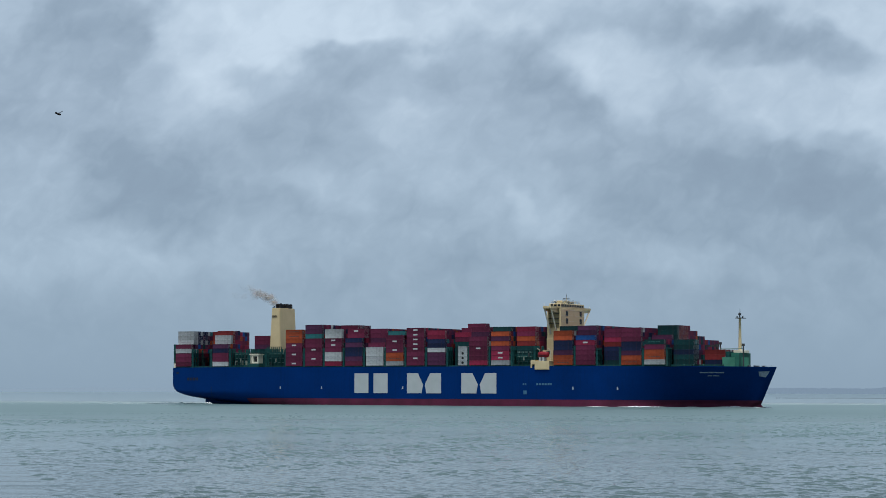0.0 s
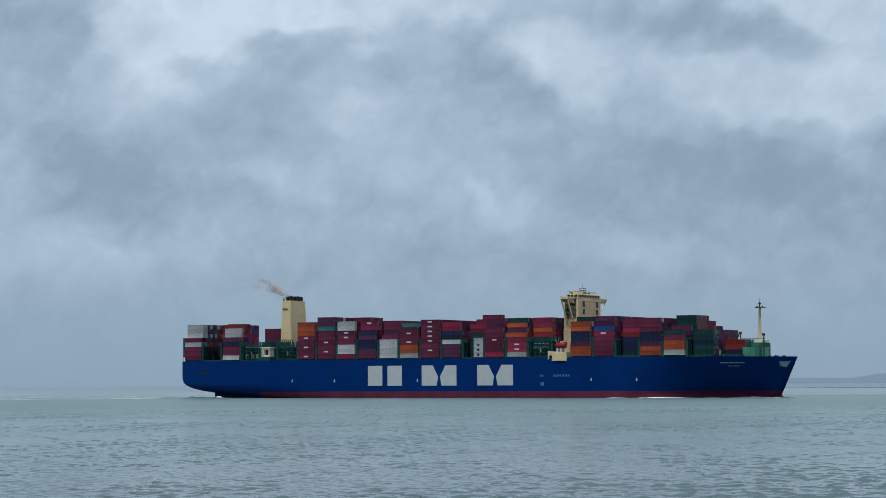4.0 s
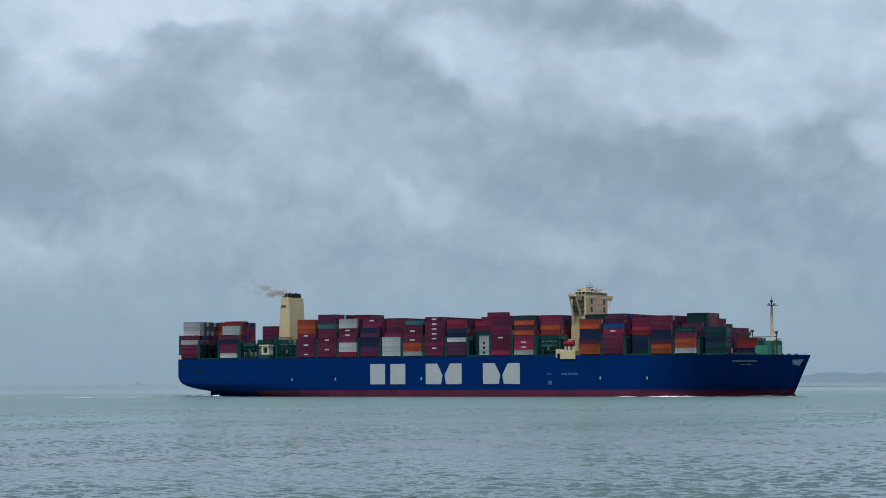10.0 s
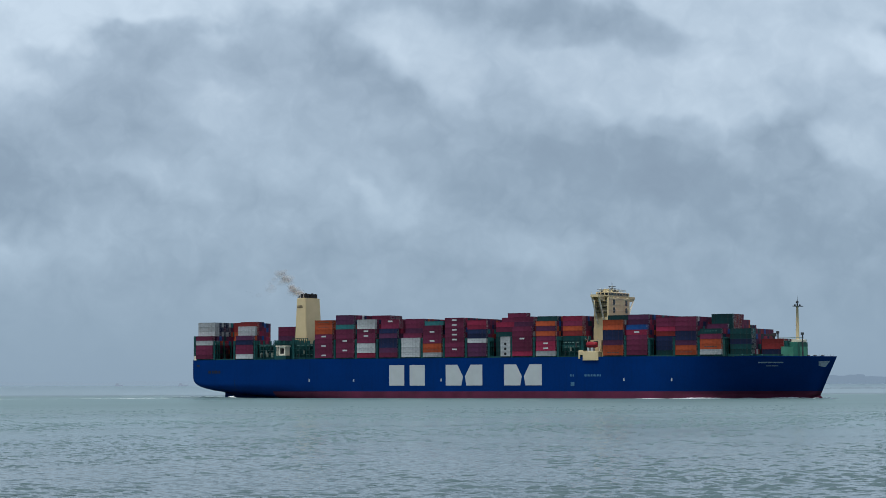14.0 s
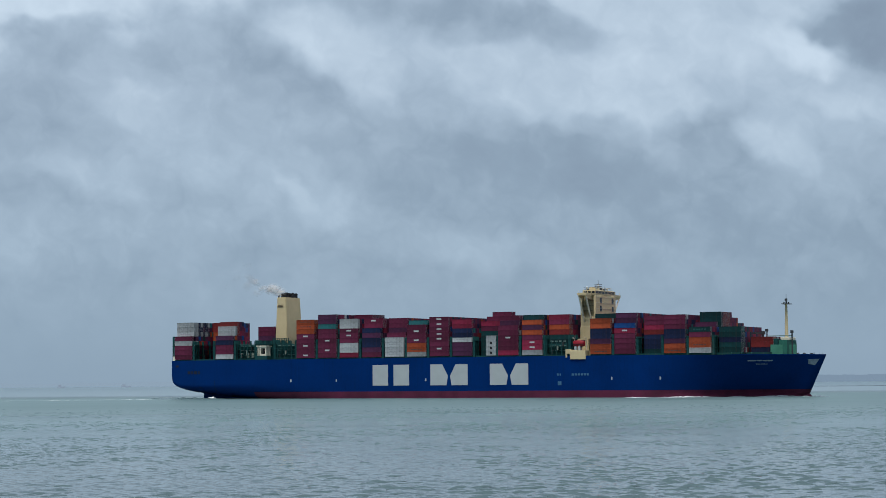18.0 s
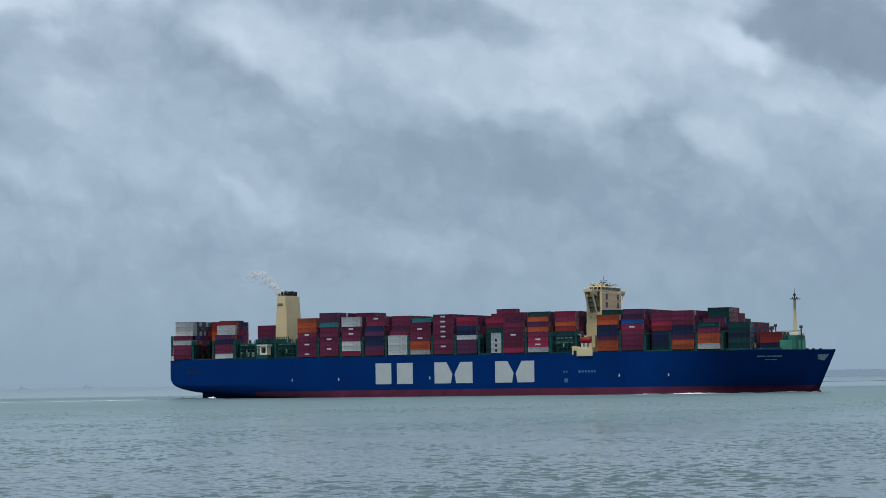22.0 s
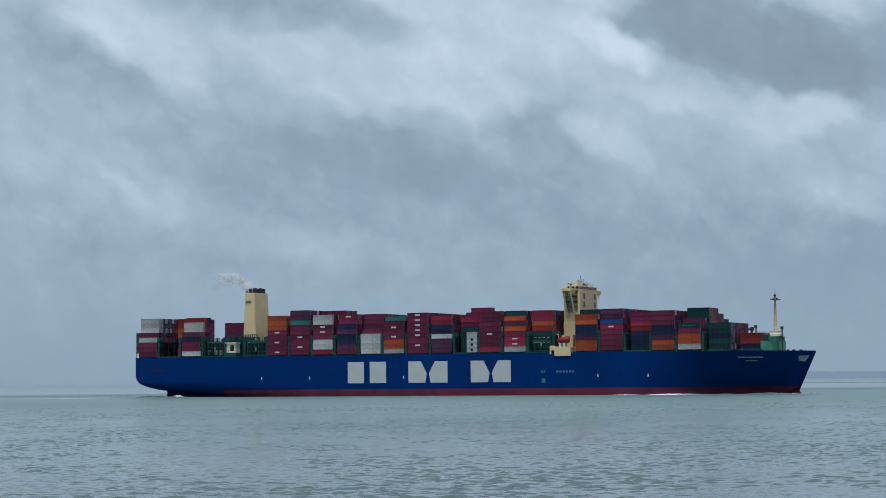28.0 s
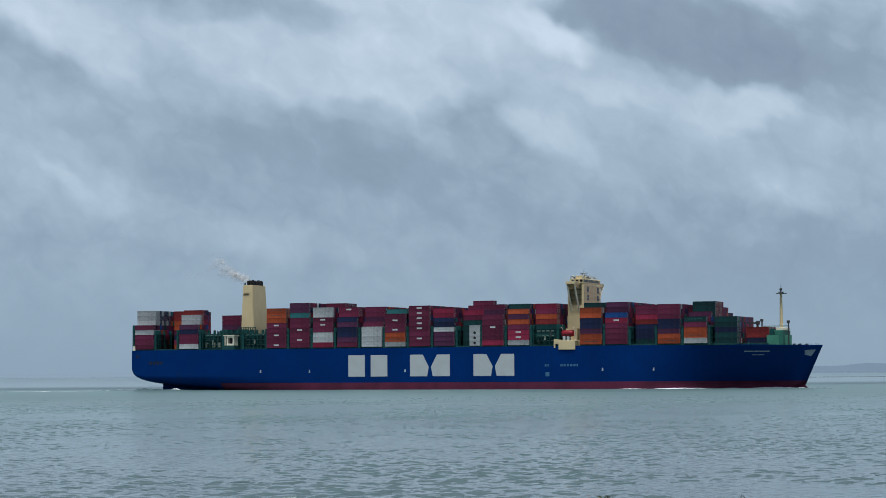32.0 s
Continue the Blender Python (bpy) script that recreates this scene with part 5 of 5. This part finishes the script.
# the rest of the cargo, further in: heights of the stacks by bay as (first row, last row, tiers)
CORE = {
    2.6: ((2, 14, 8), (15, 22, 7)), 17.2: ((8, 16, 8), (17, 22, 3)), 32.0: ((1, 1, 7), (2, 4, 8), (5, 22, 3)), 46.4: ((10, 20, 7),), 88.4: ((1, 22, 8),), 103.1: ((1, 8, 9), (9, 22, 8)),
    117.6: ((1, 6, 8), (7, 12, 9), (13, 22, 8)), 132.6: ((2, 23, 8),), 147.6: ((2, 23, 8),), 161.9: ((2, 23, 8),), 176.5: ((1, 23, 8),), 191.1: ((1, 22, 8),),
    205.7: ((3, 6, 7), (9, 10, 9), (11, 22, 8)), 219.8: ((1, 3, 8), (4, 20, 8)), 234.6: ((1, 4, 8), (5, 22, 8)), 249.0: ((2, 22, 8),), 275.8: ((1, 4, 7), (5, 22, 7)),
    290.1: ((1, 20, 8),), 304.6: ((3, 22, 8),), 319.0: ((1, 22, 8),), 333.3: ((1, 6, 5), (7, 13, 8), (14, 17, 7), (18, 21, 6)), 347.8: ((3, 16, 5),), 362.3: ((7, 15, 3),),
}


def cargo_core():
    rng = random.Random(11)
    bm_v, bm_f, bm_m = [], [], []
    keys = list(PAINT)
    weights = [38, 10, 4, 4, 10, 3, 3, 6, 20, 6, 5]
    done = set(FILLED)
    for s, groups in CORE.items():
        for r0, r1, tiers in groups:
            for row in range(r0, r1 + 1):
                for t in range(tiers):
                    if (round(s, 1), row, t) in done:
                        continue
                    done.add((round(s, 1), row, t))
                    y = -30.3 + ROW * row
                    hb = half_breadth(s + 12, TOP) - 1.0
                    if y < -hb - 0.2 or y + 2.44 > hb + 0.2:
                        continue
                    tall = 2.6 if s in LOW_BAYS else 2.8
                    z = BASE + tall * t
                    i = len(bm_v)
                    x0, x1, y0, y1, z0, z1 = s + rng.uniform(0, 0.04), s + 12.19, y, y + 2.44, z + 0.02, z + tall - 0.04
                    bm_v += [(x, yy, zz) for zz in (z0, z1) for x, yy in ((x0, y0), (x1, y0), (x1, y1), (x0, y1))]
                    bm_f += [tuple(i + j for j in q) for q in ((3, 2, 1, 0), (4, 5, 6, 7), (0, 1, 5, 4), (1, 2, 6, 5), (2, 3, 7, 6), (3, 0, 4, 7))]
                    bm_m += [rng.choices(range(len(keys)), weights)[0]] * 6
    me = bpy.data.meshes.new("container_cargo")
    me.from_pydata(bm_v, [], bm_f)
    for k in keys:
        me.materials.append(M_BOX[k])
    me.polygons.foreach_set("material_index", bm_m)
    ob = new("container_cargo", me)
    tagged(ob, "tightly stowed stacks of maroon, red, orange and blue containers", "containers", kind="stuff")
    RIDES.append((ob, pose(0, 0, 0)))


cargo_core()

# ------------------------------------------------------------------ foam and waves that travel with the ship
def ribbon(bm, pts, width, height, rng, wobble=0.3):
    """A low uneven strip along points on the water."""
    prev = None
    for k, (x, y) in enumerate(pts):
        f = math.sin(math.pi * (k + 0.3) / (len(pts) - 0.4))
        w = width * max(0.12, f) * rng.uniform(0.6, 1.3)
        h = height * max(0.1, f) * rng.uniform(0.5, 1.3)
        dx, dy = rng.uniform(-wobble, wobble), rng.uniform(-wobble, wobble)
        cur = [bm.verts.new((x + dx, y + dy - w, WATER_Z - 0.15)), bm.verts.new((x + dx, y + dy - w * 0.3, WATER_Z + h)), bm.verts.new((x + dx, y + dy + w, WATER_Z - 0.15))]
        if prev:
            bm.faces.new((prev[0], cur[0], cur[1], prev[1]))
            bm.faces.new((prev[1], cur[1], cur[2], prev[2]))
        prev = cur


def ship_waves():
    rng = random.Random(8)
    bw = tagged(new("bow_wave"), "white broken foam along the ship's bow", "foam")
    for s0, s1, w, h in ((296, 313, 0.4, 0.2), (315, 345, 0.7, 0.45), (349, 359, 0.4, 0.25), (362, 386, 0.7, 0.5), (386, 390.5, 0.4, 0.3)):
        bm = bmesh.new()
        n = int((s1 - s0) / 0.7)
        ribbon(bm, [(s0 + (s1 - s0) * k / n, -half_breadth(s0 + (s1 - s0) * k / n, 0) - 0.5) for k in range(n + 1)], w, h, rng, 0.12)
        part("foam_strip", bm, M_FOAM, bw)
    RIDES.append((bw, pose(0, 0, 0)))
    sp = tagged(new("stern_splash"), "white splash under the ship's counter", "foam")
    bm = bmesh.new()
    ribbon(bm, [(26.5 + 0.5 * k, -31.9) for k in range(16)], 0.9, 1.25, rng, 0.25)
    part("foam_strip", bm, M_FOAM, sp)
    RIDES.append((sp, pose(0, 0, 0)))
    wk = tagged(new("wake_foam"), "thin broken white wake lines trailing the ship", "foam")
    for k in range(34):
        f0 = k / 34 + rng.uniform(-0.01, 0.01)
        n = rng.randint(8, 20)
        bm = bmesh.new()
        pts = []
        for j in range(n):
            f = f0 + 0.058 * j / n * rng.uniform(0.95, 1.05)
            pts.append((0 - 95 * f, -52 - 110 * f))
        ribbon(bm, pts, rng.uniform(0.4, 1.0), rng.uniform(0.03, 0.12) * (1.2 - 0.6 * f0), rng, 0.2)
        part("foam_strip", bm, M_FOAM, wk)
    RIDES.append((wk, pose(0, 0, 0)))
    # smooth dark swells pushed up at bow and stern
    sw = tagged(new("ship_swell"), "smooth dark swell crests beside the ship", "wave")
    wm = water.data.materials[0]
    for pts, w, h in (([(40 - 2.6 * k, -32.4 - 0.5 * k) for k in range(21)], 3.6, 1.1), ([(391 + 1.0 * k, -1 - 1.6 * k) for k in range(22)], 3.5, 0.7)):
        bm = bmesh.new()
        ribbon(bm, pts, w, h, rng, 0.1)
        part("swell_crest", bm, wm, sw, "", True)
    RIDES.append((sw, pose(0, 0, 0)))


ship_waves()


# ------------------------------------------------------------------ funnel smoke in drifting puffs
def smoke_material(name, colour, dense, gone=16.0, full=63.0):
    m = bpy.data.materials.new(name)
    m.use_nodes = True
    m.use_transparent_shadow = True
    n, l = m.node_tree.nodes, m.node_tree.links
    n.clear()
    out, mix = n.new("ShaderNodeOutputMaterial"), n.new("ShaderNodeMixShader")
    tr, df, tl, half = n.new("ShaderNodeBsdfTransparent"), n.new("ShaderNodeBsdfDiffuse"), n.new("ShaderNodeBsdfTranslucent"), n.new("ShaderNodeMixShader")
    df.inputs["Color"].default_value = tl.inputs["Color"].default_value = (*colour, 1)
    half.inputs[0].default_value = 0.3
    l.new(df.outputs[0], half.inputs[1])
    l.new(tl.outputs[0], half.inputs[2])
    l.new(tr.outputs[0], mix.inputs[1])
    l.new(half.outputs[0], mix.inputs[2])
    l.new(mix.outputs[0], out.inputs["Surface"])
    # smoke thins out with its way from the pipes; each puff is ragged and thins out to its rim
    tc, tc2 = n.new("ShaderNodeTexCoord"), n.new("ShaderNodeTexCoord")
    tc.object = ship
    sep = n.new("ShaderNodeSeparateXYZ")
    l.new(tc.outputs["Object"], sep.inputs[0])
    thin = n.new("ShaderNodeMapRange")
    thin.interpolation_type = "SMOOTHERSTEP"
    thin.inputs["From Min"].default_value, thin.inputs["From Max"].default_value = gone, full
    l.new(sep.outputs["X"], thin.inputs["Value"])
    info = n.new("ShaderNodeObjectInfo")
    nz = n.new("ShaderNodeTexNoise")
    nz.noise_dimensions = "4D"
    nz.inputs["Scale"].default_value, nz.inputs["Detail"].default_value = 1.1, 2.5
    shift = n.new("ShaderNodeMath")
    shift.operation = "MULTIPLY"
    shift.inputs[1].default_value = 40.0
    l.new(info.outputs["Random"], shift.inputs[0])
    l.new(shift.outputs[0], nz.inputs["W"])
    l.new(tc2.outputs["Object"], nz.inputs["Vector"])
    flat = n.new("ShaderNodeVectorMath")
    flat.operation = "MULTIPLY"
    flat.inputs[1].default_value = (1, 0, 1)
    l.new(tc2.outputs["Object"], flat.inputs[0])
    dist = n.new("ShaderNodeVectorMath")
    dist.operation = "LENGTH"
    l.new(flat.outputs[0], dist.inputs[0])
    wob = n.new("ShaderNodeMath")       # rim pushed in and out by the noise
    wob.operation = "MULTIPLY_ADD"
    wob.inputs[1].default_value = -0.85
    l.new(nz.outputs["Fac"], wob.inputs[0])
    l.new(dist.outputs["Value"], wob.inputs[2])
    rim = n.new("ShaderNodeMapRange")
    rim.interpolation_type = "SMOOTHSTEP"
    rim.inputs["From Min"].default_value, rim.inputs["From Max"].default_value = -0.40, 0.45
    rim.inputs["To Min"].default_value, rim.inputs["To Max"].default_value = 1.0, 0.0
    l.new(wob.outputs[0], rim.inputs["Value"])
    mul, mul2 = n.new("ShaderNodeMath"), n.new("ShaderNodeMath")
    mul.operation = mul2.operation = "MULTIPLY"
    l.new(thin.outputs[0], mul.inputs[0])
    l.new(rim.outputs[0], mul.inputs[1])
    l.new(mul.outputs[0], mul2.inputs[0])
    mul2.inputs[1].default_value = dense
    l.new(mul2.outputs[0], mix.inputs[0])
    return m


M_SMOKE = [smoke_material("brown_smoke", (0.46, 0.39, 0.33), 0.30), smoke_material("pale_smoke", (0.60, 0.58, 0.56), 0.34)]
M_JET = [smoke_material("dense_brown_smoke", (0.47, 0.42, 0.38), 0.80, 32.0, 62.0), smoke_material("dense_pale_smoke", (0.74, 0.735, 0.73), 0.90, 32.0, 62.0)]


# how high the smoke is thrown, by the time at which it leaves the pipes
BLAST_TIMES = (-12, -3, -1, 1, 3, 5, 6.5, 8, 9, 10, 11.5, 13, 14.5, 16.5, 18.5, 20, 21.5, 23.5, 25, 26.5, 28, 29.5, 32)
BLAST_RISE = (7, 7, 9, 8, 6, 4, 1, 0, 4, 10, 12, 5, 1, 5, 12, 9, 3, 3, 6, 10, 8, 6, 6)


def smoke():
    """Puffs blown out one after the other: dense small ones at the pipes, wide ones that drift off."""
    rng = random.Random(21)
    sm = tagged(new("funnel_smoke"), "brownish-white exhaust smoke drifting aft from the funnel", "smoke")
    puffs = []
    for jet, count in ((False, 24), (True, 74)):
        for k in range(count):
            born = -11 + 43 * (k + rng.uniform(-0.25, 0.25)) / count
            swell = 0.5 + 0.5 * math.sin(born * 1.15) * math.sin(born * 0.47 + 1)
            bm = bmesh.new()
            bmesh.ops.create_icosphere(bm, subdivisions=3, radius=1.0)
            off = Vector((rng.uniform(0, 50), rng.uniform(0, 50), 0))
            for v in bm.verts:
                v.co *= 1 + 0.12 * noise.noise(v.co * 1.1 + off)
                v.co.y *= 0.35
            # the lit front of each billow; its far side is lost in the haze of the next
            bmesh.ops.delete(bm, geom=[v for v in bm.verts if v.co.y > 0.06], context="VERTS")
            ob = part("smoke_puff", bm, (M_JET if jet else M_SMOKE)[0 if born < 13.5 else 1], sm, "", True)
            high = float(np.interp(born, BLAST_TIMES, BLAST_RISE))
            if jet:
                r = rng.uniform(2.8, 5.0)
                lift, climb = high + rng.uniform(-1.2, 1.2), rng.uniform(0.7, 1.5)
            else:
                r = rng.uniform(3.8, 4.8) + 1.0 * swell
                lift, climb = high + rng.uniform(-1, 1), rng.uniform(0.05, 0.2)
            ob.scale = (r * rng.uniform(1.1, 1.4) * (1.15 if jet else 1), r, r * (rng.uniform(0.8, 1.05) if jet else rng.uniform(0.6, 0.8)))
            puffs.append((ob, born, Vector((-4.5, rng.uniform(-0.3, 0.3), climb)), lift, rng.uniform(-60, 60)))
    RIDES.append((sm, pose(0, 0, 0)))
    return puffs


PUFFS = smoke()


def puff_place(puff, t):
    """Where a puff is on the ship: down in the ship until it is blown out, then up and away aft."""
    _, born, drift, lift, turn = puff
    age = t - born
    if age < -0.02:
        return pose(64.7, 0.0, 8.0)
    rise = 4.0 + lift * (1 - math.exp(-age / 2.2)) + drift.z * age
    return pose(63.8 + drift.x * age * min(1, 0.4 + age * 0.4), -4.4 + drift.y * age, 56.5 + rise, 0, turn * min(1, age / 12), 0)


# ------------------------------------------------------------------ small things far off
def far_boat(x, y, length, seed):
    fb = tagged(new("distant_boat"), "small boat on the horizon, paled by a painted haze glow", "boat", "boats on the horizon")
    fb.location = (x, y, WATER_Z)
    bm = bmesh.new()
    prism(bm, [(-length / 2, 0.2), (length / 2 - 2, 0.2), (length / 2, 2.4), (-length / 2, 2.0)], "y", -3, 3)
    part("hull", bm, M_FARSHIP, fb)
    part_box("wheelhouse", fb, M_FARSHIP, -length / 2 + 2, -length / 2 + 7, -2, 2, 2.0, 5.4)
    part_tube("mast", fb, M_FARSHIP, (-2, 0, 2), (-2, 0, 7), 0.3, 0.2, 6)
    return fb


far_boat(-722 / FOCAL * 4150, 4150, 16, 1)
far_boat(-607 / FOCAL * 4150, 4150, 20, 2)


def mud_bank():
    """A thin dark line of mud that the tide leaves bare."""
    rng = random.Random(2)
    bm = bmesh.new()
    prev = None
    for k in range(121):
        x = 165 + 640 * k / 120
        w = 55 * math.sin(math.pi * (k + 1) / 122) ** 0.4 * rng.uniform(0.8, 1.2)
        y = 2330 + 20 * math.sin(k / 13)
        cur = [bm.verts.new((x, y - w, WATER_Z - 0.2)), bm.verts.new((x, y, WATER_Z + 0.2 + rng.uniform(0, 0.2))), bm.verts.new((x, y + w, WATER_Z - 0.2))]
        if prev:
            bm.faces.new((prev[0], cur[0], cur[1], prev[1]))
            bm.faces.new((prev[1], cur[1], cur[2], prev[2]))
        prev = cur
    ob = new("mud_bank", finish(bm, "mud_bank", M_MUD, True))
    tagged(ob, "thin dark line of a bare mud bank", "mud bank", kind="structure")


mud_bank()


def white_house():
    """A pale low building on the wooded shore."""
    hs = tagged(new("shore_building"), "pale low building at the foot of the far shore", "building")
    x = 487 / FOCAL * 4290
    hs.location = (x, 4290, -0.5)
    part_box("wall", hs, M_FARWHITE, -6, 6, -4, 4, 0, 4.2)
    bm = bmesh.new()
    prism(bm, [(-6.4, 4.2), (6.4, 4.2), (5.0, 5.6), (-5.0, 5.6)], "y", -4.4, 4.4)
    part("roof", bm, M_FARWHITE, hs)


white_house()

# ------------------------------------------------------------------ the bank from which one looks out
M_SOIL = mat("bank_soil_and_turf", (0.05, 0.065, 0.025), 0.95, vary=0.4, scale=0.8, bump=0.08, bump_scale=6)
M_GRASS = mat("grass_blades", (0.03, 0.042, 0.018), 0.8, vary=0.3, scale=3.0)
M_STALK = mat("dry_stalks", (0.03, 0.028, 0.018), 0.85, vary=0.3, scale=6.0)


def bank():
    bm = bmesh.new()
    prof = ((-60, 7.2), (-8, 7.55), (2, 7.6), (6, 7.55), (9, 7.3), (14, 5.9), (24, 2.6), (34, 0.2), (44, -2.2), (60, -4))
    xs = [-140 + 7 * k for k in range(41)]
    grid = [[bm.verts.new((x, y, z + 0.25 * noise.noise(Vector((x / 6, y / 5, 0))))) for x in xs] for y, z in prof]
    for a, b in zip(grid, grid[1:]):
        for k in range(len(xs) - 1):
            bm.faces.new((a[k], a[k + 1], b[k + 1], b[k]))
    ob = new("ground_bank", finish(bm, "ground_bank", M_SOIL, True))
    tagged(ob, "grassy sea bank sloping to the water", "ground", kind="structure")


bank()


def grass():
    rng = random.Random(5)
    v, f = [], []
    for _ in range(5200):
        x, y = rng.uniform(-9, 9), rng.uniform(3.5, 10.5)
        h = rng.uniform(0.25, 0.75)
        z = 7.35 - max(0, y - 8) * 0.25
        a = rng.uniform(0, 6.28)
        dx, dy = 0.006 * math.cos(a), 0.006 * math.sin(a)
        bx, by = rng.uniform(-0.2, 0.2) * h, rng.uniform(-0.2, 0.2) * h
        i = len(v)
        v += [(x - dx, y - dy, z), (x + dx, y + dy, z), (x + bx * 0.5 + dx * 0.7, y + by * 0.5, z + h * 0.6), (x + bx * 0.5 - dx * 0.7, y + by * 0.5, z + h * 0.6), (x + bx, y + by, z + h)]
        f += [(i, i + 1, i + 2, i + 3), (i + 3, i + 2, i + 4)]
    me = bpy.data.meshes.new("grass")
    me.from_pydata(v, [], f)
    me.materials.append(M_GRASS)
    tagged(new("grass", me), "rough grass on the crest of the bank", "grass", kind="stuff")


grass()


def weed(a, e, y=7.0, leaves=2, seed=0, lean=0.15):
    """A single tall weed whose tip stands at a slope a across and e down from the eye."""
    rng = random.Random(seed)
    tip = Vector((a / FOCAL * y, y, EYE.z + e / FOCAL * y))
    foot = Vector((tip.x - lean * 0.6, y + rng.uniform(-0.1, 0.1), 7.4))
    wd = tagged(new("weed"), "tall dry weed stalk on the bank", "plant", "weeds on the bank")
    mid = foot.lerp(tip, 0.6) + Vector((lean * 0.3, 0, 0))
    bm = bmesh.new()
    tube(bm, foot, mid, 0.004, 0.003, 5)
    neck = tip + Vector((-0.35 * lean, rng.uniform(-0.01, 0.01), -0.045))
    tube(bm, mid, neck, 0.003, 0.0026, 5)
    tube(bm, neck, tip, 0.0026, 0.001, 5)
    part("stalk", bm, M_STALK, wd)
    for k in range(leaves):
        p = neck.lerp(tip, 0.1 + 0.8 * k / max(1, leaves))
        q = p + Vector((rng.choice((-1, 1)) * rng.uniform(0.010, 0.026), rng.uniform(-0.01, 0.01), rng.uniform(0.004, 0.024)))
        bm = bmesh.new()
        side = Vector((0, 0.004, 0.004))
        m_ = p.lerp(q, 0.5) + Vector((0, 0, 0.006))
        vs = [bm.verts.new(c) for c in (p, m_ - side, q, m_ + side)]
        bm.faces.new(vs)
        ext = bmesh.ops.extrude_face_region(bm, geom=bm.faces[:])
        for g in ext["geom"]:
            if isinstance(g, bmesh.types.BMVert):
                g.co.y += 0.0012
        part("leaf", bm, M_GRASS, wd)


for n_, (a_, e_, l_) in enumerate(((-570, -211.0, 3), (-578, -213.5, 2), (-661, -214.6, 2), (-654, -215.4, 1), (-1023, -213.0, 2), (-1012, -214.5, 2), (-337, -219.0, 1), (539, -226.5, 4), (545, -224.5, 1), (552, -227, 3),
                                   (530, -228, 3), (784, -224.2, 1), (786, -227, 1), (-505, -219.5, 1), (388, -225.4, 1), (-300, -230, 2), (640, -231, 2))):
    weed(a_, e_, 7.0 + 0.15 * (n_ % 3), l_, n_, 0.05 if n_ % 2 else -0.06)


# ------------------------------------------------------------------ a fly that crosses close by at the start
def fly():
    fl = tagged(new("fly"), "small black fly in flight", "insect")
    bm = bmesh.new()
    bmesh.ops.create_uvsphere(bm, u_segments=10, v_segments=7, radius=0.5, matrix=Matrix.Diagonal((0.0075, 0.004, 0.0035, 1)))
    part("abdomen", bm, M_BLACK, fl, "", True)
    bm = bmesh.new()
    bmesh.ops.create_uvsphere(bm, u_segments=8, v_segments=6, radius=0.0016, matrix=Matrix.Translation((-0.0044, 0, 0.0002)))
    part("head", bm, M_BLACK, fl, "", True)
    for sgn in (-1, 1):
        bm = bmesh.new()
        prism(bm, [(0, 0), (0.003, sgn * 0.0012), (0.0068, sgn * 0.0028), (0.005, sgn * 0.0008)], "z", 0.0015, 0.0017)
        w = part("wing", bm, M_STEEL, fl)
        w.rotation_euler = (sgn * 0.5, -0.6, 0)
    return fl


FLY = fly()


# ------------------------------------------------------------------ everything that moves
def motions():
    rows = (0, 32)
    walk(ship, [(t, ship_pose(t)) for t in rows])
    for ob, local in RIDES:
        walk(ob, [(t, ship_pose(t) @ local) for t in rows])
    for puff in PUFFS:
        born = puff[1]
        marks = [0.0] + [t for t in (born - 0.1, born, born + 0.3, born + 0.8, born + 1.6, born + 3.2, born + 8) if 0.05 < t < 31.9] + [32.0]
        walk(puff[0], [(t, puff_place(puff, t)) for t in marks])
    y = 3.0
    walk(FLY, [(t, pose((-1018 - 1500 * t) / FOCAL * y, y, EYE.z + (494 + 500 * t) / FOCAL * y, 0, 20, 0)) for t in (0, 1.0, 32)])
    # clouds come over with the wind; the wavelets run with it
    walk(clouds, [(t, pose(-5.7 * (t - 16), -4.8 * (t - 16), 0)) for t in rows])
    walk(ripples, [(t, pose(-0.5 * (t - 16), -0.35 * (t - 16), 0)) for t in rows])
    walk(water, [(t, pose(-0.5 * (t - 16), -0.35 * (t - 16), 0)) for t in rows])


motions()
